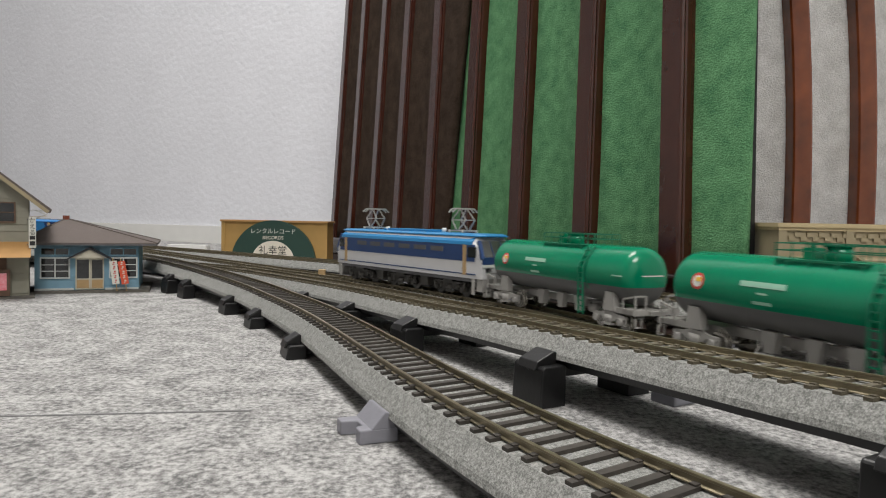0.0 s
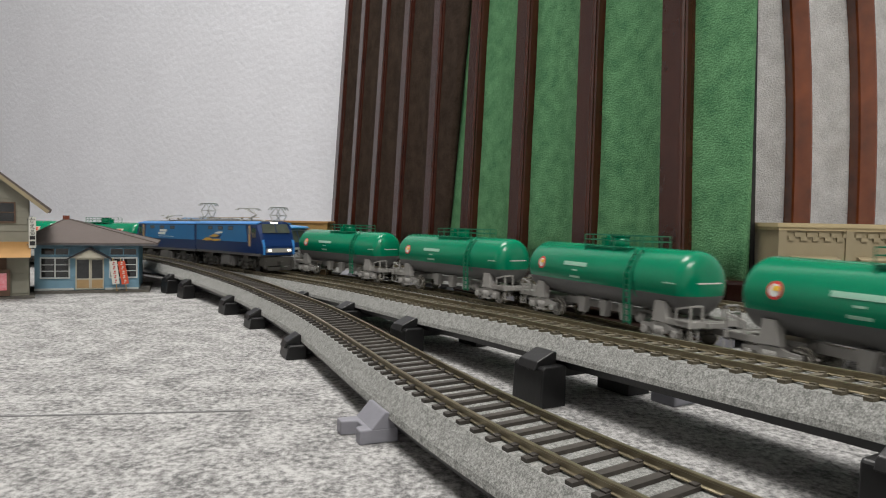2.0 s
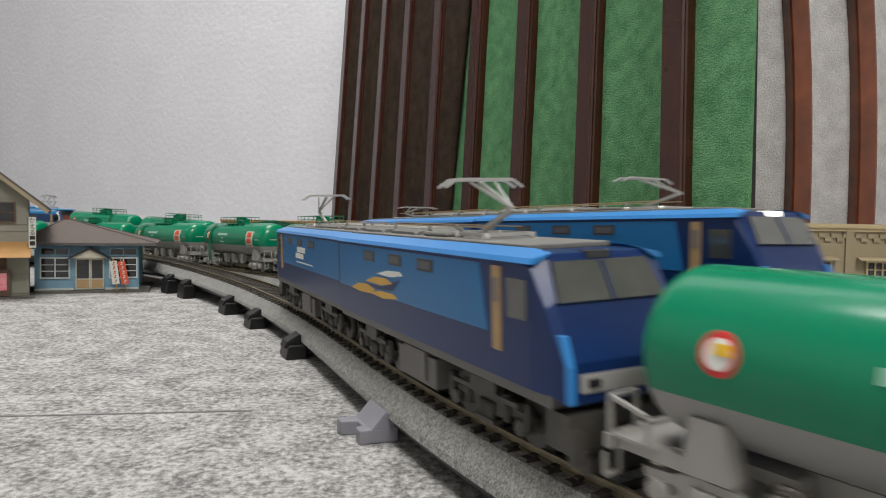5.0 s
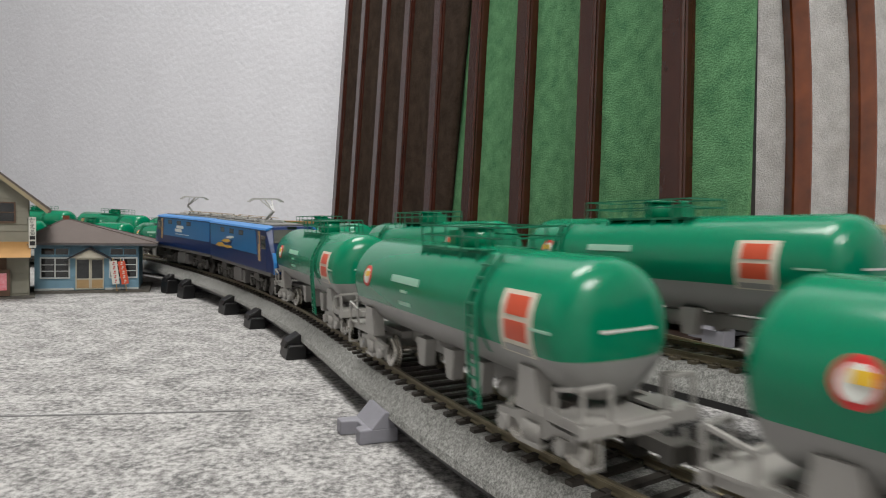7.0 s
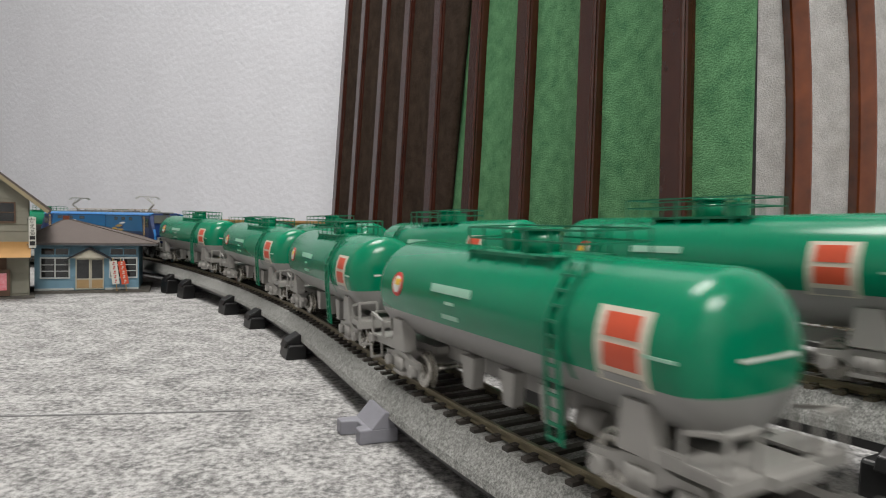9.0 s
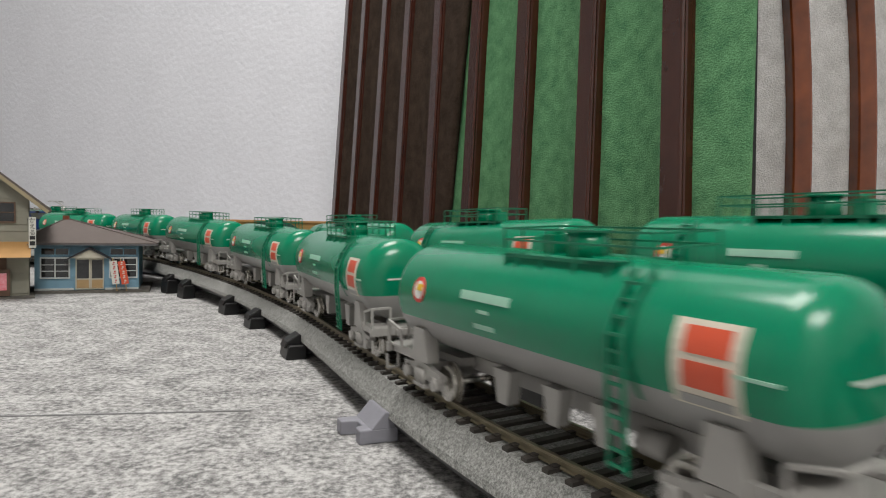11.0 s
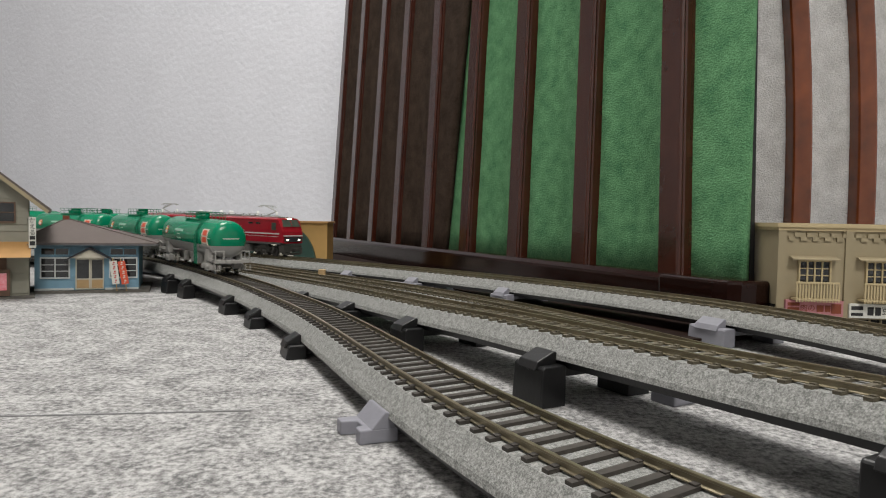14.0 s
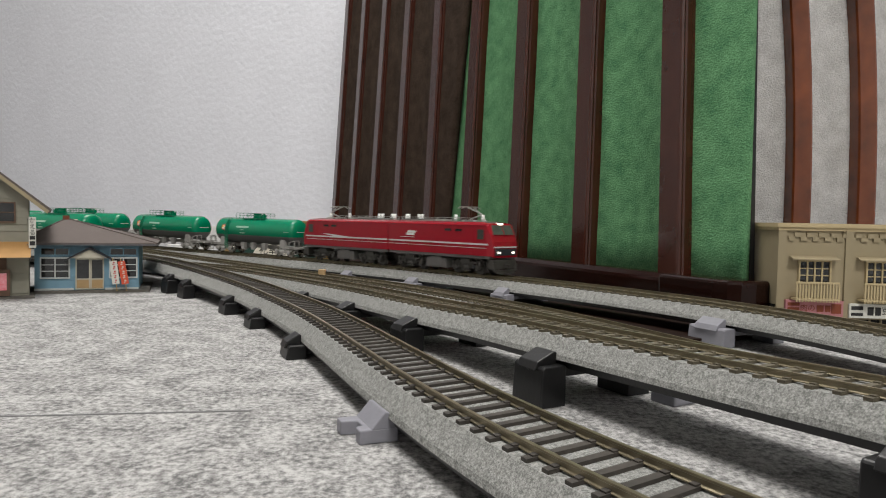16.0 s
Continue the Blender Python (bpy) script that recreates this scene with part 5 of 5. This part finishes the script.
def joiner(line, s, label):
    """The notched grey end piece that clips on the roadbed's edge."""
    p = line.at(s)
    d = line.at(s + 0.005) - line.at(s - 0.005)
    m = Matrix.Translation((p.x, p.y, 0)) @ Matrix.Rotation(math.atan2(d.y, d.x), 4, "Z") @ Matrix.Translation((0, -0.0022, 0))
    root = thing("track_clip", label, "track support", m)
    base = Geo().prism([(-0.0085, 0.0170), (0.0085, 0.0170), (0.0085, 0.0330), (0.0035, 0.0330), (0.0028, 0.0275), (-0.0028, 0.0275), (-0.0035, 0.0300), (-0.0085, 0.0300)], "z", 0, 0.0048)
    bevelled(part("base", base, M["grey_plastic"], root), 0.0005)
    wedge = Geo().prism([(0.0175, 0.0044), (0.0265, 0.0044), (0.0215, 0.0100), (0.0200, 0.0096)], "x", -0.0085, 0.0085)
    bevelled(part("clip", wedge, M["grey_plastic"], root), 0.0004)
    return root


joiner(LINE_NEAR, 0.109, "grey plastic track clip lying against the roadbed")
loose = thing("track_clip", "grey plastic track clip lying under the rising track", "track support", pose(0.096, 0.274, 0, 0, 0, -58))
bevelled(part("base", Geo().box(-0.006, 0.006, -0.008, 0.006, 0, 0.0055), M["grey_plastic"], loose), 0.0006)

# ---------------------------------------------------------------- trains
PITCH = 0.172
LEN_UNIT = 0.155


class Train:
    def __init__(self, line, rows, raw=True):
        self.line, self.cars = line, []
        self.rows = [(t, line.along(s)) for t, s in rows] if raw else rows

    def s(self, t):
        return float(np.interp(t, *zip(*self.rows)))


def add_car(train, ob, offset, turned, shift):
    """offset: along the line from the train's zero; shift: local x of the car's middle."""
    train.cars.append((ob, offset, turned, shift))


blue_joint_s = [(0.0, -0.655), (3.0, -0.158), (3.5, -0.080), (4.0, 0.000), (7.0, 0.488), (8.5, 0.722), (9.0, 0.803), (9.2, 0.836), (11.3, 1.181), (12.5, 1.396), (13.6, 1.580), (14.5, 1.760), (16.0, 2.04)]
T_NEAR = Train(LINE_NEAR, blue_joint_s)
T_RISING = Train(LINE_RISING, [(0.0, 1.19), (0.6, 1.05), (1.0, 0.945), (1.5, 0.810), (2.0, 0.692), (2.5, 0.588), (3.0, 0.503), (3.5, 0.434), (4.2, 0.311), (6.3, -0.034), (7.0, -0.165), (7.4, -0.233), (8.0, -0.343), (8.4, -0.422), (9.0, -0.535), (11.3, -0.980), (12.5, -1.224), (16.0, -1.95)])
T_LOW = Train(LINE_LOW, [(0.0, 0.240), (1.0, 0.390), (2.0, 0.541), (2.5, 0.619), (3.5, 0.786), (16.0, 2.80)], False)
T_FAR = Train(LINE_FAR, [(0.0, 3.00), (14.5, 0.712), (15.0, 0.628), (16.0, 0.454)])

# twin blue locomotive on the near track, travelling away
u = twin_unit("blue", True, False, "blue twin locomotive on the near track", "navy and light blue half of a twin electric locomotive")
add_car(T_NEAR, u, 0.0752, False, 0.0752)
u = twin_unit("blue", False, False, "blue twin locomotive on the near track", "navy and light blue twin locomotive half with a yellow emblem")
add_car(T_NEAR, u, -0.0752, True, 0.0752)
# twin blue locomotive with lit lamps on the rising track
u = twin_unit("blue", True, False, "blue twin locomotive on the rising track", "navy and light blue half of a twin electric locomotive, pantograph lowered", 0.4)
add_car(T_RISING, u, 0.0752, False, 0.0752)
u = twin_unit("blue", False, True, "blue twin locomotive on the rising track", "navy and light blue half of a twin electric locomotive, headlights lit", 0.72)
add_car(T_RISING, u, -0.0752, True, 0.0752)
# white and blue locomotive on the low track
u = single_loco("white and blue electric locomotive with two diamond pantographs", "")
add_car(T_LOW, u, 0.0, False, 0.0)
# twin red locomotive on the far track
u = twin_unit("red", True, False, "red twin locomotive on the far track", "crimson half of a twin electric locomotive with a white stripe", 0.8)
add_car(T_FAR, u, 0.0752, False, 0.0752)
u = twin_unit("red", False, True, "red twin locomotive on the far track", "crimson half of a twin locomotive with a white stripe, headlights lit", 0.8)
add_car(T_FAR, u, -0.0752, True, 0.0752)

GREEN = "green tank wagon with a grey belly, badge and orange placard"
PLAIN = "green tank wagon with a grey belly and round badge"
first = tank_wagon(GREEN, True, M["tank_grey"], "tank wagons on the near track")
add_car(T_NEAR, first, -0.235, False, 0.0)
for k in range(1, 6):
    add_car(T_NEAR, copy_thing(first, Matrix.Identity(4)), -0.235 - 0.1732 * k, False, 0.0)
for k in range(7):
    ob = copy_thing(first, Matrix.Identity(4))
    ob["group"] = "tank wagons on the rising track"
    add_car(T_RISING, ob, 0.2400 + 0.174 * k, True, 0.0)
plain = tank_wagon(PLAIN, False, M["tank_grey_shaded"], "tank wagons on the low track")
add_car(T_LOW, plain, -0.191, False, 0.0)
for k in range(1, 6):
    add_car(T_LOW, copy_thing(plain, Matrix.Identity(4)), -0.191 - 0.171 * k, False, 0.0)
for k in range(5):
    ob = copy_thing(plain, Matrix.Identity(4))
    ob["group"] = "tank wagons on the far track"
    add_car(T_FAR, ob, 0.236 + 0.178 * k, True, 0.0)


# ---------------------------------------------------------------- unseen ceiling lamp housings, added over the two lights
for x, y in ((-0.35, 0.65), (0.5, -1.5)):
    lamp = thing("ceiling_lamp", "unseen square white ceiling lamp, added over an area light", "ceiling lamp", pose(x, y, 2.4))
    part("lamp_housing", Geo().box(-0.5, 0.5, -0.5, 0.5, -0.075, 0.0), M["white"], lamp)


def motions():
    times = [k * 0.25 for k in range(65)]
    for train in (T_NEAR, T_RISING, T_LOW, T_FAR):
        for ob, offset, turned, shift in train.cars:
            rows = []
            for t in times:
                m = train.line.stand(train.s(t) + offset)
                if turned:
                    m = m @ Matrix.Rotation(math.pi, 4, "Z")
                rows.append((t, m @ Matrix.Translation((-shift, 0, 0))))
            walk(ob, rows)
            for child in ob.children:
                if child.name.startswith("bogie"):
                    x = child.location.x
                    ahead = -(x - shift) if turned else x - shift
                    turns = []
                    for t in times[::2]:
                        s = train.s(t) + offset
                        a = train.line.stand(s).to_euler().z
                        b = train.line.stand(s + ahead, 0.022).to_euler().z
                        turn = (b - a + math.pi) % math.tau - math.pi
                        turns.append((t, pose(x, 0, 0, 0, 0, math.degrees(turn))))
                    walk(child, turns)


motions()
